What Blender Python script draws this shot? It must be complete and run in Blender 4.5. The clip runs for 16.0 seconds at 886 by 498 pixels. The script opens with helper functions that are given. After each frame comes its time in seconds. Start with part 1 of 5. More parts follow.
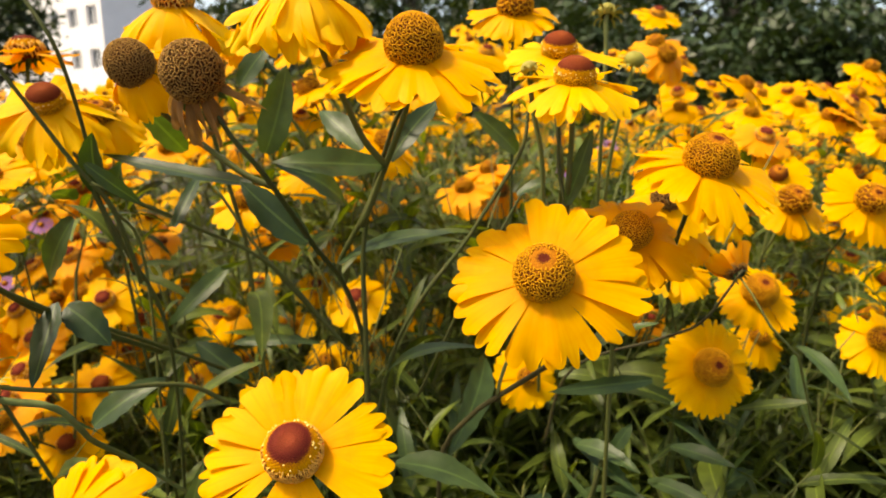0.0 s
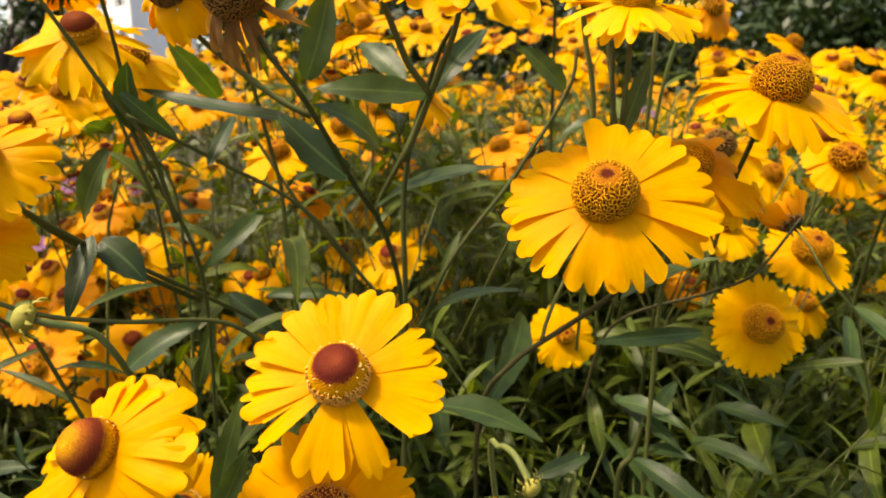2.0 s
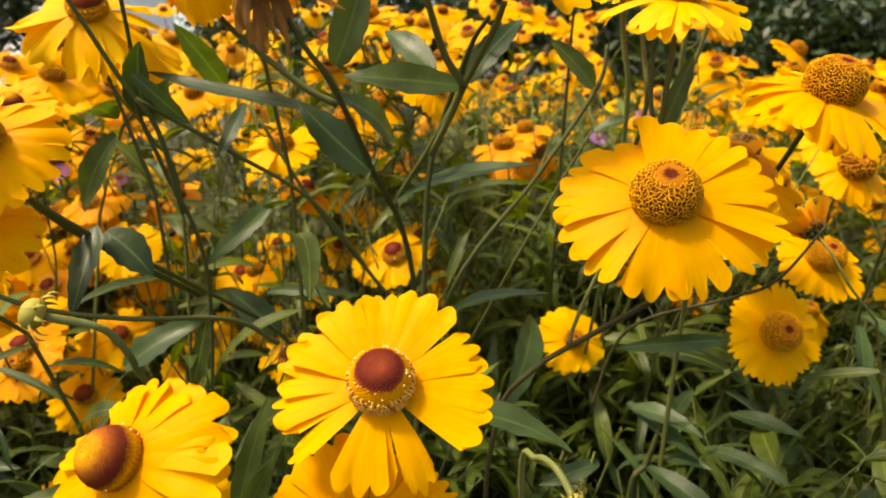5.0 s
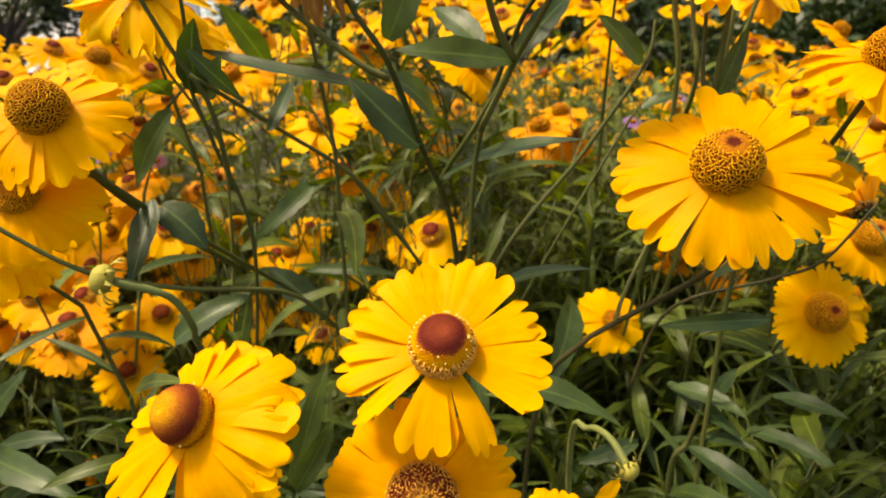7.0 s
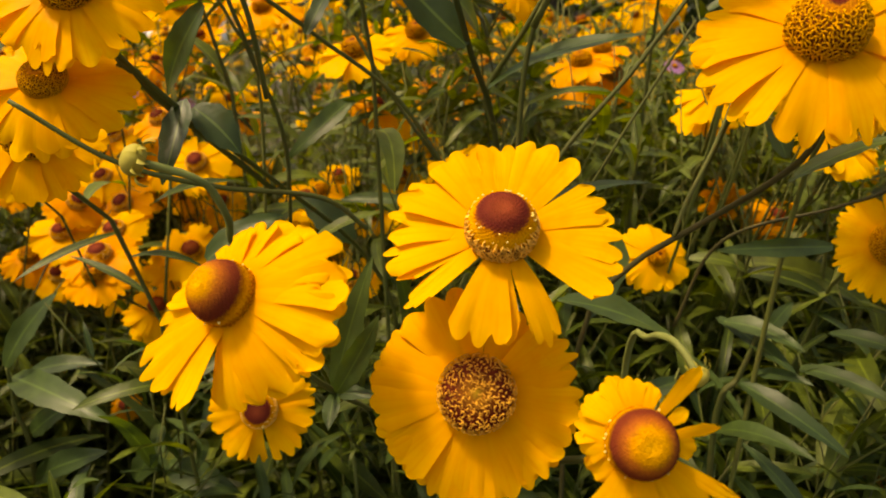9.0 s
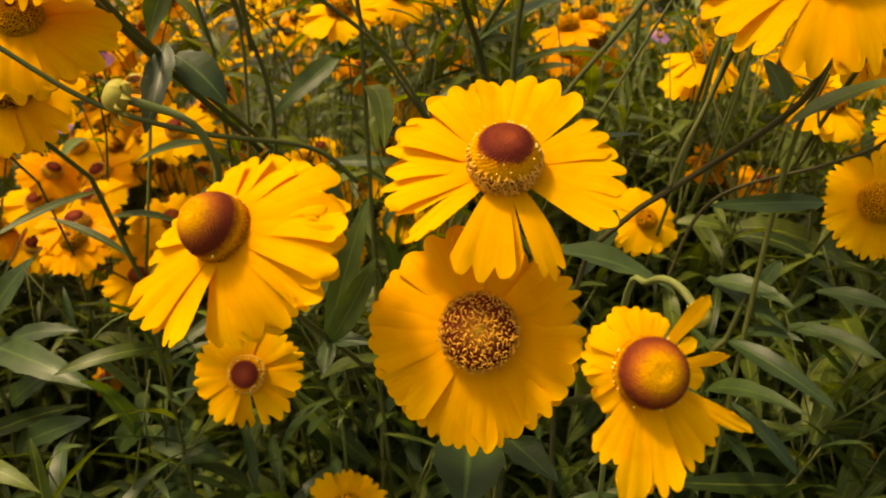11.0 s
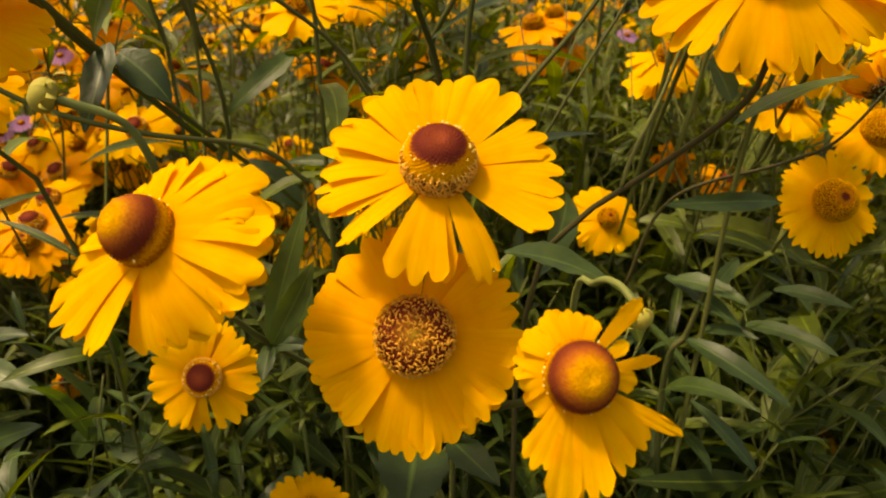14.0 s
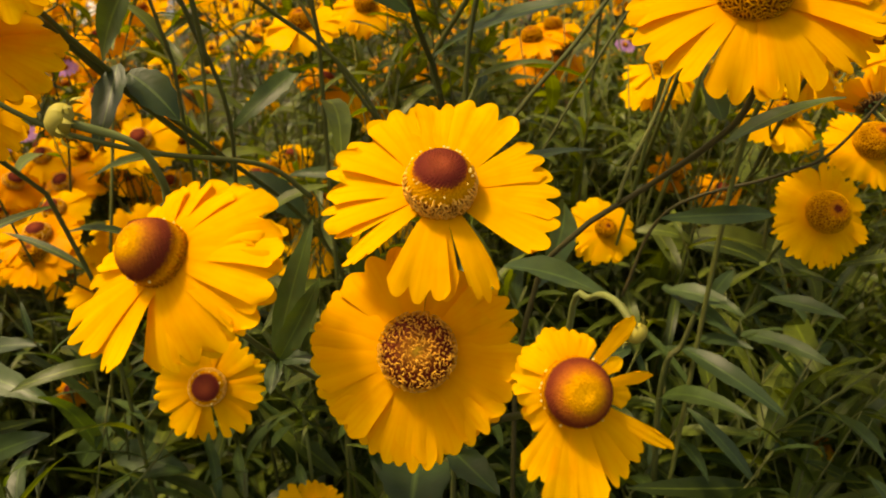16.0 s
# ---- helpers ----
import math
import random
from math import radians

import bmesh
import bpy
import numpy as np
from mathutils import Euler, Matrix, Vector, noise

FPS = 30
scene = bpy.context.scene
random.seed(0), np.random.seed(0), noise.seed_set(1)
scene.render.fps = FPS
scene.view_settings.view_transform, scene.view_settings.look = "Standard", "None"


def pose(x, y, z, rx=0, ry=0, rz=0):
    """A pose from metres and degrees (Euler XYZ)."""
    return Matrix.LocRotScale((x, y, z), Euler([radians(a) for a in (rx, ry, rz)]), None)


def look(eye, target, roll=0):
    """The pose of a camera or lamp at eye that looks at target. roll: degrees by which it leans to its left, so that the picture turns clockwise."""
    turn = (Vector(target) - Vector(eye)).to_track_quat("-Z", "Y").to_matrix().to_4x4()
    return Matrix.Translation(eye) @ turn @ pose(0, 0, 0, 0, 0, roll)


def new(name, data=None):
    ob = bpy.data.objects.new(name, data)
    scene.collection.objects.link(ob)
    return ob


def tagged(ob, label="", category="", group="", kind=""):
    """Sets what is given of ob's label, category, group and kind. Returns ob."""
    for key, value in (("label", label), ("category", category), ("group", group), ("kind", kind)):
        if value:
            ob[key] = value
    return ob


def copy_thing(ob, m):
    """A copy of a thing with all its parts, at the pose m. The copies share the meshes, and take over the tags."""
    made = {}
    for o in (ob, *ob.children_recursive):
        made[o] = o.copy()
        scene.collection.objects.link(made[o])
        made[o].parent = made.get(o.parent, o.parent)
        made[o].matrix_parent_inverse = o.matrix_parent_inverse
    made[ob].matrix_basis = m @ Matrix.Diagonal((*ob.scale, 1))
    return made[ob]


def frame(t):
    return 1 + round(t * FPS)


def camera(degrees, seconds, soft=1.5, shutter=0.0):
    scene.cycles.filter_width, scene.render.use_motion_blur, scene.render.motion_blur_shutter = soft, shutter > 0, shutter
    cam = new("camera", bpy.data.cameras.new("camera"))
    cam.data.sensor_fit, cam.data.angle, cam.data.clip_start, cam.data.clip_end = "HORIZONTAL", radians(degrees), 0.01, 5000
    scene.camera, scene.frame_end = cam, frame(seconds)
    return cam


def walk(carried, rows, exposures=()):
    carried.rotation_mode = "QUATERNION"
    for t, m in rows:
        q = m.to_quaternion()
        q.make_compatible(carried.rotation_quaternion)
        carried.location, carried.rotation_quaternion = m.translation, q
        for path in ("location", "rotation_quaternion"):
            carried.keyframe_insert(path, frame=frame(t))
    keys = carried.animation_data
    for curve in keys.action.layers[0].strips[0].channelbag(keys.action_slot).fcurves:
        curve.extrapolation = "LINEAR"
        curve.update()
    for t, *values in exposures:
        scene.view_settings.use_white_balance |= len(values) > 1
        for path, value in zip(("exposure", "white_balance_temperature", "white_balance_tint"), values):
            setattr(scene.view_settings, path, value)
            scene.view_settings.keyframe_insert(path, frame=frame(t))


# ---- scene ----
cam = camera(67.4, 16.0, soft=1.8)
cam.data.dof.use_dof, cam.data.dof.focus_distance, cam.data.dof.aperture_fstop = True, 0.24, 18.0
METRES, EYE, TILT, LEAN, TURN = 0.18, 1.1, -12.0, 0.0, 0.0
ROWS = [
    (0.0, 0.0, 0.0, 0.0, -0.0, 0.0, 0.0),
    (0.5, -0.0214, 0.0407, -0.0405, 1.21, -0.29, -0.07),
    (1.0, -0.0258, 0.0561, -0.0931, 1.45, -0.87, -0.25),
    (1.5, -0.025, 0.0548, -0.1095, 1.74, -1.19, -0.48),
    (2.0, -0.0587, 0.0735, -0.1251, 1.92, -1.42, -0.67),
    (2.5, -0.1123, 0.0858, -0.1037, 2.19, -1.23, -0.9),
    (3.0, -0.1206, 0.128, -0.1029, 2.37, -1.06, -0.86),
    (3.5, -0.1168, 0.1533, -0.0946, 0.84, -1.21, -1.75),
    (4.0, -0.1502, 0.1466, -0.1059, -0.11, -1.37, -2.07),
    (6.5, -0.2187, 0.1479, -0.1461, 0.47, -2.03, -1.8),
    (7.0, -0.2516, 0.1316, -0.167, 1.91, -2.51, -2.3),
    (7.5, -0.2592, 0.1577, -0.2203, 3.52, -3.09, -2.77),
    (8.0, -0.2749, 0.1873, -0.2583, 4.17, -3.68, -2.96),
    (8.5, -0.3216, 0.2056, -0.2995, 4.01, -4.58, -2.96),
    (9.0, -0.3064, 0.2202, -0.3239, 3.87, -5.27, -3.09),
    (9.5, -0.3333, 0.2307, -0.3603, 3.16, -5.91, -3.14),
    (12.0, -0.3351, 0.2474, -0.4115, 1.86, -6.71, -2.86),
    (12.5, -0.3155, 0.2732, -0.4148, 1.49, -6.73, -2.77),
    (13.0, -0.3023, 0.2792, -0.4047, 0.81, -6.75, -2.7),
    (13.5, -0.2837, 0.2617, -0.406, 0.26, -6.74, -2.58),
    (14.0, -0.2685, 0.261, -0.3933, 0.37, -6.73, -2.88),
    (14.5, -0.2481, 0.2792, -0.406, 0.44, -6.83, -2.71),
    (15.0, -0.2574, 0.2775, -0.3961, 0.45, -6.68, -2.73),
    (15.5, -0.255, 0.2513, -0.3837, 0.68, -6.64, -2.87),
    (16.0, -0.272, 0.222, -0.3658, 0.35, -6.34, -2.78),
]
walk(cam, [(t, pose(0, 0, EYE, TILT, LEAN, TURN) @ pose(METRES * x, METRES * y, METRES * z, 90 + pitch, roll, yaw)) for t, x, y, z, yaw, pitch, roll in ROWS],
     exposures=[(0, 1.24, 8300, 10), (7.0, 1.24, 8700, 10), (9.0, 1.0, 11800, 12), (16, 0.98, 11800, 12)])

# ---- light ----
SUN_EL, SUN_AZ = 62.0, -102.0       # elevation, and compass angle from +y towards +x
world = bpy.data.worlds.new("sky")
scene.world = world
world.use_nodes = True
wn = world.node_tree.nodes
sky = wn.new("ShaderNodeTexSky")
sky.sky_type, sky.sun_disc = "NISHITA", False
sky.sun_elevation, sky.sun_rotation = radians(SUN_EL), radians(SUN_AZ)
sky.dust_density, sky.air_density = 3.0, 0.8
wn["Background"].inputs["Strength"].default_value = 0.15
world.node_tree.links.new(sky.outputs["Color"], wn["Background"].inputs["Color"])
sun_data = bpy.data.lights.new("sun", "SUN")
sun_data.energy, sun_data.angle, sun_data.color = 2.25, radians(8.0), (1.0, 0.94, 0.84)
sun = new("sun", sun_data)
sd = Vector((math.cos(radians(SUN_EL)) * math.sin(radians(SUN_AZ)), math.cos(radians(SUN_EL)) * math.cos(radians(SUN_AZ)), math.sin(radians(SUN_EL))))
sun.matrix_world = look(sd * 20, (0, 0, 0))

# ---- materials ----
def material(name, rough=0.5, metal=0.0, spec=0.5):
    m = bpy.data.materials.new(name)
    m.use_nodes = True
    nt = m.node_tree
    b = nt.nodes["Principled BSDF"]
    b.inputs["Roughness"].default_value = rough
    b.inputs["Metallic"].default_value = metal
    b.inputs["Specular IOR Level"].default_value = spec
    return m, nt, b


def node(nt, kind, **kw):
    n = nt.nodes.new("ShaderNode" + kind)
    for k, v in kw.items():
        n.inputs[k].default_value = v
    return n


def ramp(nt, fac, stops, interp="LINEAR"):
    r = nt.nodes.new("ShaderNodeValToRGB")
    r.color_ramp.interpolation = interp
    e = r.color_ramp.elements
    while len(e) < len(stops):
        e.new(0.5)
    for i, (p, c) in enumerate(stops):
        e[i].position, e[i].color = p, (*c, 1)
    nt.links.new(fac, r.inputs["Fac"])
    return r.outputs["Color"]


def mixc(nt, fac, a, b, kind="MIX"):
    m = nt.nodes.new("ShaderNodeMix")
    m.data_type, m.blend_type = "RGBA", kind
    for s, v in ((m.inputs[0], fac), (m.inputs[6], a), (m.inputs[7], b)):
        if isinstance(v, (int, float)):
            s.default_value = v
        elif isinstance(v, tuple):
            s.default_value = (*v, 1)
        else:
            nt.links.new(v, s)
    return m.outputs[2]


def noise_of(nt, scale, detail=4.0, vec=None, rough=0.6):
    n = node(nt, "TexNoise", Scale=scale, Detail=detail, Roughness=rough)
    if vec is not None:
        nt.links.new(vec, n.inputs["Vector"])
    return n.outputs["Fac"]


def bump(nt, b, height, strength, dist):
    n = node(nt, "Bump", Strength=strength, Distance=dist)
    nt.links.new(height, n.inputs["Height"])
    nt.links.new(n.outputs["Normal"], b.inputs["Normal"])
    return n.outputs["Normal"]


def uv_scaled(nt, sx, sy):
    u = nt.nodes.new("ShaderNodeTexCoord")
    m = node(nt, "Mapping")
    m.inputs["Scale"].default_value = (sx, sy, 1)
    nt.links.new(u.outputs["UV"], m.inputs["Vector"])
    return m.outputs["Vector"], u.outputs["UV"]


def sheet_out(nt, b, col, amount, tint):
    """Thin plant tissue: part of the light comes through."""
    t = nt.nodes.new("ShaderNodeBsdfTranslucent")
    c = mixc(nt, 1.0, col, tint, "MULTIPLY")
    nt.links.new(c, t.inputs["Color"])
    m = node(nt, "MixShader", Fac=amount)
    nt.links.new(b.outputs[0], m.inputs[1])
    nt.links.new(t.outputs[0], m.inputs[2])
    nt.links.new(m.outputs[0], nt.nodes["Material Output"].inputs["Surface"])


def per_object(nt):
    return nt.nodes.new("ShaderNodeObjectInfo").outputs["Random"]


def per_island(nt):
    return nt.nodes.new("ShaderNodeNewGeometry").outputs["Random Per Island"]


def petal_material(name, base, tip, rand):
    m, nt, b = material(name, 0.55, spec=0.10)
    vec, uv = uv_scaled(nt, 16, 0.9)
    fine, _ = uv_scaled(nt, 46, 2.2)
    sep = nt.nodes.new("ShaderNodeSeparateXYZ")
    nt.links.new(uv, sep.inputs[0])
    col = ramp(nt, sep.outputs["Y"], [(0.0, base), (0.3, tuple((p + q) / 2 for p, q in zip(base, tip))), (0.8, tip)])
    vein = noise_of(nt, 1.0, 3.0, vec)
    hair = noise_of(nt, 1.0, 2.0, fine)
    col = mixc(nt, ramp(nt, vein, [(0.42, (0, 0, 0)), (0.70, (0.5, 0.5, 0.5))]), col, base)
    col = mixc(nt, ramp(nt, hair, [(0.5, (0, 0, 0)), (0.75, (0.2, 0.2, 0.2))]), col, tuple(c * f for c, f in zip(base, (0.92, 0.8, 0.8))))
    tc = nt.nodes.new("ShaderNodeTexCoord")
    blotch = noise_of(nt, 130, 3.0, tc.outputs["Object"])
    col = mixc(nt, ramp(nt, blotch, [(0.5, (0, 0, 0)), (0.75, (0.4, 0.4, 0.4))]), col, tuple(c * f for c, f in zip(base, (0.96, 0.9, 1.0))))
    some = nt.nodes.new("ShaderNodeMath")
    some.operation = "MULTIPLY"
    some.inputs[1].default_value = 0.5
    nt.links.new(rand(nt), some.inputs[0])
    col = mixc(nt, some.outputs[0], col, tuple(c * f for c, f in zip(tip, (1.0, 0.85, 0.6))))
    nt.links.new(col, b.inputs["Base Color"])
    both = nt.nodes.new("ShaderNodeMath")
    both.operation = "MULTIPLY_ADD"
    both.inputs[1].default_value = 0.45
    nt.links.new(hair, both.inputs[0])
    nt.links.new(vein, both.inputs[2])
    bump(nt, b, both.outputs[0], 0.2, 0.0006)
    sheet_out(nt, b, col, 0.40, (1.0, 0.92, 0.45))
    return m


PETAL = petal_material("petal_yellow", (0.79, 0.325, 0.003), (0.86, 0.475, 0.006), per_object)
PETAL_LEMON = petal_material("petal_lemon_yellow", (0.81, 0.385, 0.006), (0.89, 0.575, 0.014), per_object)
PETAL_AMBER = petal_material("petal_amber_yellow", (0.74, 0.285, 0.003), (0.81, 0.42, 0.006), per_object)
# lighter copy of petal_yellow: sunlight on the blooms further in, put into the colour
PETAL_FAR_LIT = petal_material("petal_far_yellow_lit", (0.80, 0.36, 0.004), (0.88, 0.53, 0.007), per_island)
PETAL_OR = petal_material("petal_orange", (0.76, 0.25, 0.01), (0.85, 0.41, 0.015), per_object)
PETAL_OR_FAR = petal_material("petal_far_orange", (0.76, 0.26, 0.015), (0.86, 0.43, 0.02), per_island)


def leaf_material(name, dark, light, rand, through_light=0.34, spec=0.38):
    m, nt, b = material(name, 0.42, spec=spec)
    vec, uv = uv_scaled(nt, 3, 9)
    sep = nt.nodes.new("ShaderNodeSeparateXYZ")
    nt.links.new(uv, sep.inputs[0])
    col = mixc(nt, rand(nt), dark, light)
    tc = nt.nodes.new("ShaderNodeTexCoord")
    blot = noise_of(nt, 60, 3, tc.outputs["Object"])
    col = mixc(nt, ramp(nt, blot, [(0.4, (0, 0, 0)), (0.7, (0.5, 0.5, 0.5))]), col, tuple(c * 0.6 for c in dark))
    rib = ramp(nt, sep.outputs["X"], [(0.44, (0, 0, 0)), (0.5, (0.55, 0.55, 0.55)), (0.56, (0, 0, 0))])
    col = mixc(nt, rib, col, tuple(c * 1.9 for c in light))
    nt.links.new(col, b.inputs["Base Color"])
    bent = nt.nodes.new("ShaderNodeMath")
    bent.operation = "ABSOLUTE"
    off = nt.nodes.new("ShaderNodeMath")
    off.operation = "SUBTRACT"
    off.inputs[1].default_value = 0.5
    nt.links.new(sep.outputs["X"], off.inputs[0])
    nt.links.new(off.outputs[0], bent.inputs[0])
    slant = nt.nodes.new("ShaderNodeMath")
    slant.operation = "MULTIPLY_ADD"
    slant.inputs[1].default_value = -0.35
    nt.links.new(bent.outputs[0], slant.inputs[0])
    nt.links.new(sep.outputs["Y"], slant.inputs[2])
    wv = nt.nodes.new("ShaderNodeTexWave")
    wv.inputs["Scale"].default_value = 3.2
    wv.inputs["Distortion"].default_value = 1.5
    comb = nt.nodes.new("ShaderNodeCombineXYZ")
    nt.links.new(slant.outputs[0], comb.inputs["X"])
    nt.links.new(comb.outputs[0], wv.inputs["Vector"])
    hsum = nt.nodes.new("ShaderNodeMath")
    hsum.operation = "MULTIPLY_ADD"
    hsum.inputs[1].default_value = 0.05
    nt.links.new(wv.outputs["Fac"], hsum.inputs[0])
    nt.links.new(noise_of(nt, 1.0, 3, vec), hsum.inputs[2])
    bump(nt, b, hsum.outputs[0], 0.32, 0.0010)
    sheet_out(nt, b, col, through_light, (1.9, 1.75, 0.25))
    return m


LEAF = leaf_material("leaf_green", (0.026, 0.054, 0.017), (0.066, 0.112, 0.029), per_object, 0.34, 0.34)
LEAF_FILL = leaf_material("leaf_bed_green", (0.024, 0.043, 0.008), (0.122, 0.164, 0.025), per_island, 0.32, 0.22)


def stem_material(name, a, c, rand):
    m, nt, b = material(name, 0.62, spec=0.2)
    tc = nt.nodes.new("ShaderNodeTexCoord")
    col = mixc(nt, rand(nt), a, c)
    n = noise_of(nt, 90, 4, tc.outputs["Object"])
    col = mixc(nt, ramp(nt, n, [(0.45, (0, 0, 0)), (0.8, (0.4, 0.4, 0.4))]), col, (0.09, 0.06, 0.025))
    nt.links.new(col, b.inputs["Base Color"])
    bump(nt, b, n, 0.4, 0.0006)
    return m


STEM = stem_material("stem_green", (0.040, 0.052, 0.012), (0.105, 0.120, 0.028), per_object)
STEM_DARK = stem_material("stem_brown_green", (0.030, 0.028, 0.010), (0.050, 0.046, 0.015), per_object)
STEM_FILL = stem_material("stem_bed_green", (0.040, 0.055, 0.013), (0.15, 0.17, 0.045), per_island)
BUD = stem_material("bud_green", (0.24, 0.22, 0.030), (0.32, 0.28, 0.05), per_object)


STALK = stem_material("stalk_pale_green", (0.115, 0.15, 0.04), (0.16, 0.19, 0.055), per_object)


def disc_material(name, stops):
    m, nt, b = material(name, 0.7, spec=0.05)
    vec, uv = uv_scaled(nt, 70, 55)
    sep = nt.nodes.new("ShaderNodeSeparateXYZ")
    nt.links.new(uv, sep.inputs[0])
    tc = nt.nodes.new("ShaderNodeTexCoord")
    wob = noise_of(nt, 500, 3, tc.outputs["Object"])
    ad = nt.nodes.new("ShaderNodeMath")
    ad.operation = "MULTIPLY_ADD"
    nt.links.new(wob, ad.inputs[0])
    ad.inputs[1].default_value = 0.06
    nt.links.new(sep.outputs["Y"], ad.inputs[2])
    col = ramp(nt, ad.outputs[0], stops)
    vo = node(nt, "TexVoronoi", Scale=1500.0)
    nt.links.new(tc.outputs["Object"], vo.inputs["Vector"])
    col = mixc(nt, ramp(nt, vo.outputs["Distance"], [(0.3, (0, 0, 0)), (0.8, (0.3, 0.3, 0.3))]), col, (0.08, 0.02, 0.005))
    nt.links.new(col, b.inputs["Base Color"])
    bump(nt, b, vo.outputs["Distance"], 0.35, -0.0003)
    return m


RED, OLIVE, GOLD, BROWN = (0.095, 0.011, 0.009), (0.56, 0.28, 0.008), (0.66, 0.29, 0.006), (0.15, 0.05, 0.006)
DISC = {
    "young": disc_material("disc_young", [(0.0, OLIVE), (0.17, (0.52, 0.23, 0.010)), (0.27, (0.33, 0.09, 0.012)), (0.37, (0.15, 0.026, 0.010)), (0.45, (0.12, 0.018, 0.009)), (0.50, (0.40, 0.15, 0.006)), (0.54, GOLD), (0.8, GOLD)]),
    "half": disc_material("disc_half", [(0.0, (0.22, 0.045, 0.016)), (0.12, (0.165, 0.028, 0.012)), (0.25, RED), (0.295, (0.16, 0.028, 0.010)), (0.325, (0.55, 0.20, 0.006)), (0.38, GOLD), (0.45, GOLD), (0.49, (0.20, 0.035, 0.010)), (0.65, (0.16, 0.025, 0.008))]),
    "ripe": disc_material("disc_ripe", [(0.0, (0.24, 0.055, 0.012)), (0.30, (0.16, 0.028, 0.008)), (0.37, (0.13, 0.02, 0.006)), (0.41, GOLD), (0.48, (0.5, 0.2, 0.008)), (0.6, (0.24, 0.07, 0.008))]),
    "open": disc_material("disc_open", [(0.0, (0.07, 0.010, 0.004)), (0.085, (0.08, 0.010, 0.004)), (0.12, (0.42, 0.15, 0.008)), (0.18, (0.38, 0.13, 0.008)), (0.26, (0.20, 0.055, 0.007)), (0.5, (0.17, 0.045, 0.006))]),
    "full": disc_material("disc_full", [(0.0, (0.42, 0.30, 0.03)), (0.10, (0.30, 0.12, 0.015)), (0.25, (0.13, 0.022, 0.009)), (0.6, (0.11, 0.018, 0.008))]),
    "rust": disc_material("disc_rust", [(0.0, (0.30, 0.09, 0.01)), (0.2, (0.17, 0.045, 0.007)), (0.5, (0.15, 0.04, 0.006))]),
    "seed": disc_material("disc_seed", [(0.0, (0.13, 0.055, 0.016)), (0.5, (0.06, 0.025, 0.010))]),
}


def floret_material(name, root, tip):
    m, nt, b = material(name, 0.7, spec=0.05)
    _, uv = uv_scaled(nt, 1, 1)
    sep = nt.nodes.new("ShaderNodeSeparateXYZ")
    nt.links.new(uv, sep.inputs[0])
    col = ramp(nt, sep.outputs["Y"], [(0.1, root), (0.75, tip)])
    col = mixc(nt, per_island(nt), col, tuple(c * 0.75 for c in tip))
    nt.links.new(col, b.inputs["Base Color"])
    return m


FLORET = {
    "young": floret_material("floret_gold", (0.22, 0.03, 0.008), (0.52, 0.18, 0.010)),
    "half": floret_material("floret_amber", (0.30, 0.05, 0.010), (0.88, 0.46, 0.08)),
    "ripe": floret_material("floret_orange", (0.45, 0.15, 0.008), (0.80, 0.42, 0.02)),
    "open": floret_material("floret_brown_gold", (0.36, 0.10, 0.007), (0.66, 0.30, 0.013)),
    "full": floret_material("floret_pollen", (0.28, 0.04, 0.010), (0.76, 0.38, 0.055)),
    "seed": floret_material("floret_dry", (0.10, 0.045, 0.010), (0.34, 0.18, 0.045)),
    "rust": floret_material("floret_rust", (0.32, 0.09, 0.006), (0.66, 0.30, 0.014)),
}
POLLEN, _nt, _b = material("pollen_yellow", 0.7)
_b.inputs["Base Color"].default_value = (0.85, 0.6, 0.12, 1)
_nt.links.new(mixc(_nt, per_island(_nt), (0.85, 0.55, 0.08), (0.9, 0.72, 0.25)), _b.inputs["Base Color"])
DRY = petal_material("petal_dry_brown", (0.10, 0.045, 0.014), (0.36, 0.21, 0.085), per_object)
PALE = petal_material("petal_mauve", (0.35, 0.16, 0.5), (0.45, 0.25, 0.62), per_island)


def plain_noisy(name, a, c, scale, rough=0.8, strength=0.4, dist=0.01):
    m, nt, b = material(name, rough)
    tc = nt.nodes.new("ShaderNodeTexCoord")
    n = noise_of(nt, scale, 8, tc.outputs["Object"], 0.7)
    col = mixc(nt, ramp(nt, n, [(0.35, (0, 0, 0)), (0.65, (1, 1, 1))]), a, c)
    nt.links.new(col, b.inputs["Base Color"])
    bump(nt, b, n, strength, dist)
    return m


SOIL = plain_noisy("soil_dark", (0.030, 0.022, 0.015), (0.075, 0.055, 0.038), 14)
WALL = plain_noisy("render_white", (0.74, 0.73, 0.71), (0.82, 0.81, 0.79), 0.7, 0.85)
ROOF = plain_noisy("roof_grey", (0.18, 0.17, 0.17), (0.26, 0.25, 0.25), 3)
BARK = plain_noisy("bark_dark", (0.05, 0.04, 0.03), (0.11, 0.09, 0.07), 12)
GLASS, _nt, _b = material("window_glass", 0.08)
_b.inputs["Base Color"].default_value = (0.05, 0.06, 0.07, 1)
TREE_LEAF = leaf_material("tree_leaf_green", (0.016, 0.032, 0.011), (0.040, 0.066, 0.020), per_island, 0.12, 0.3)

# ---- mesh helpers ----
rnd = random.Random(7)


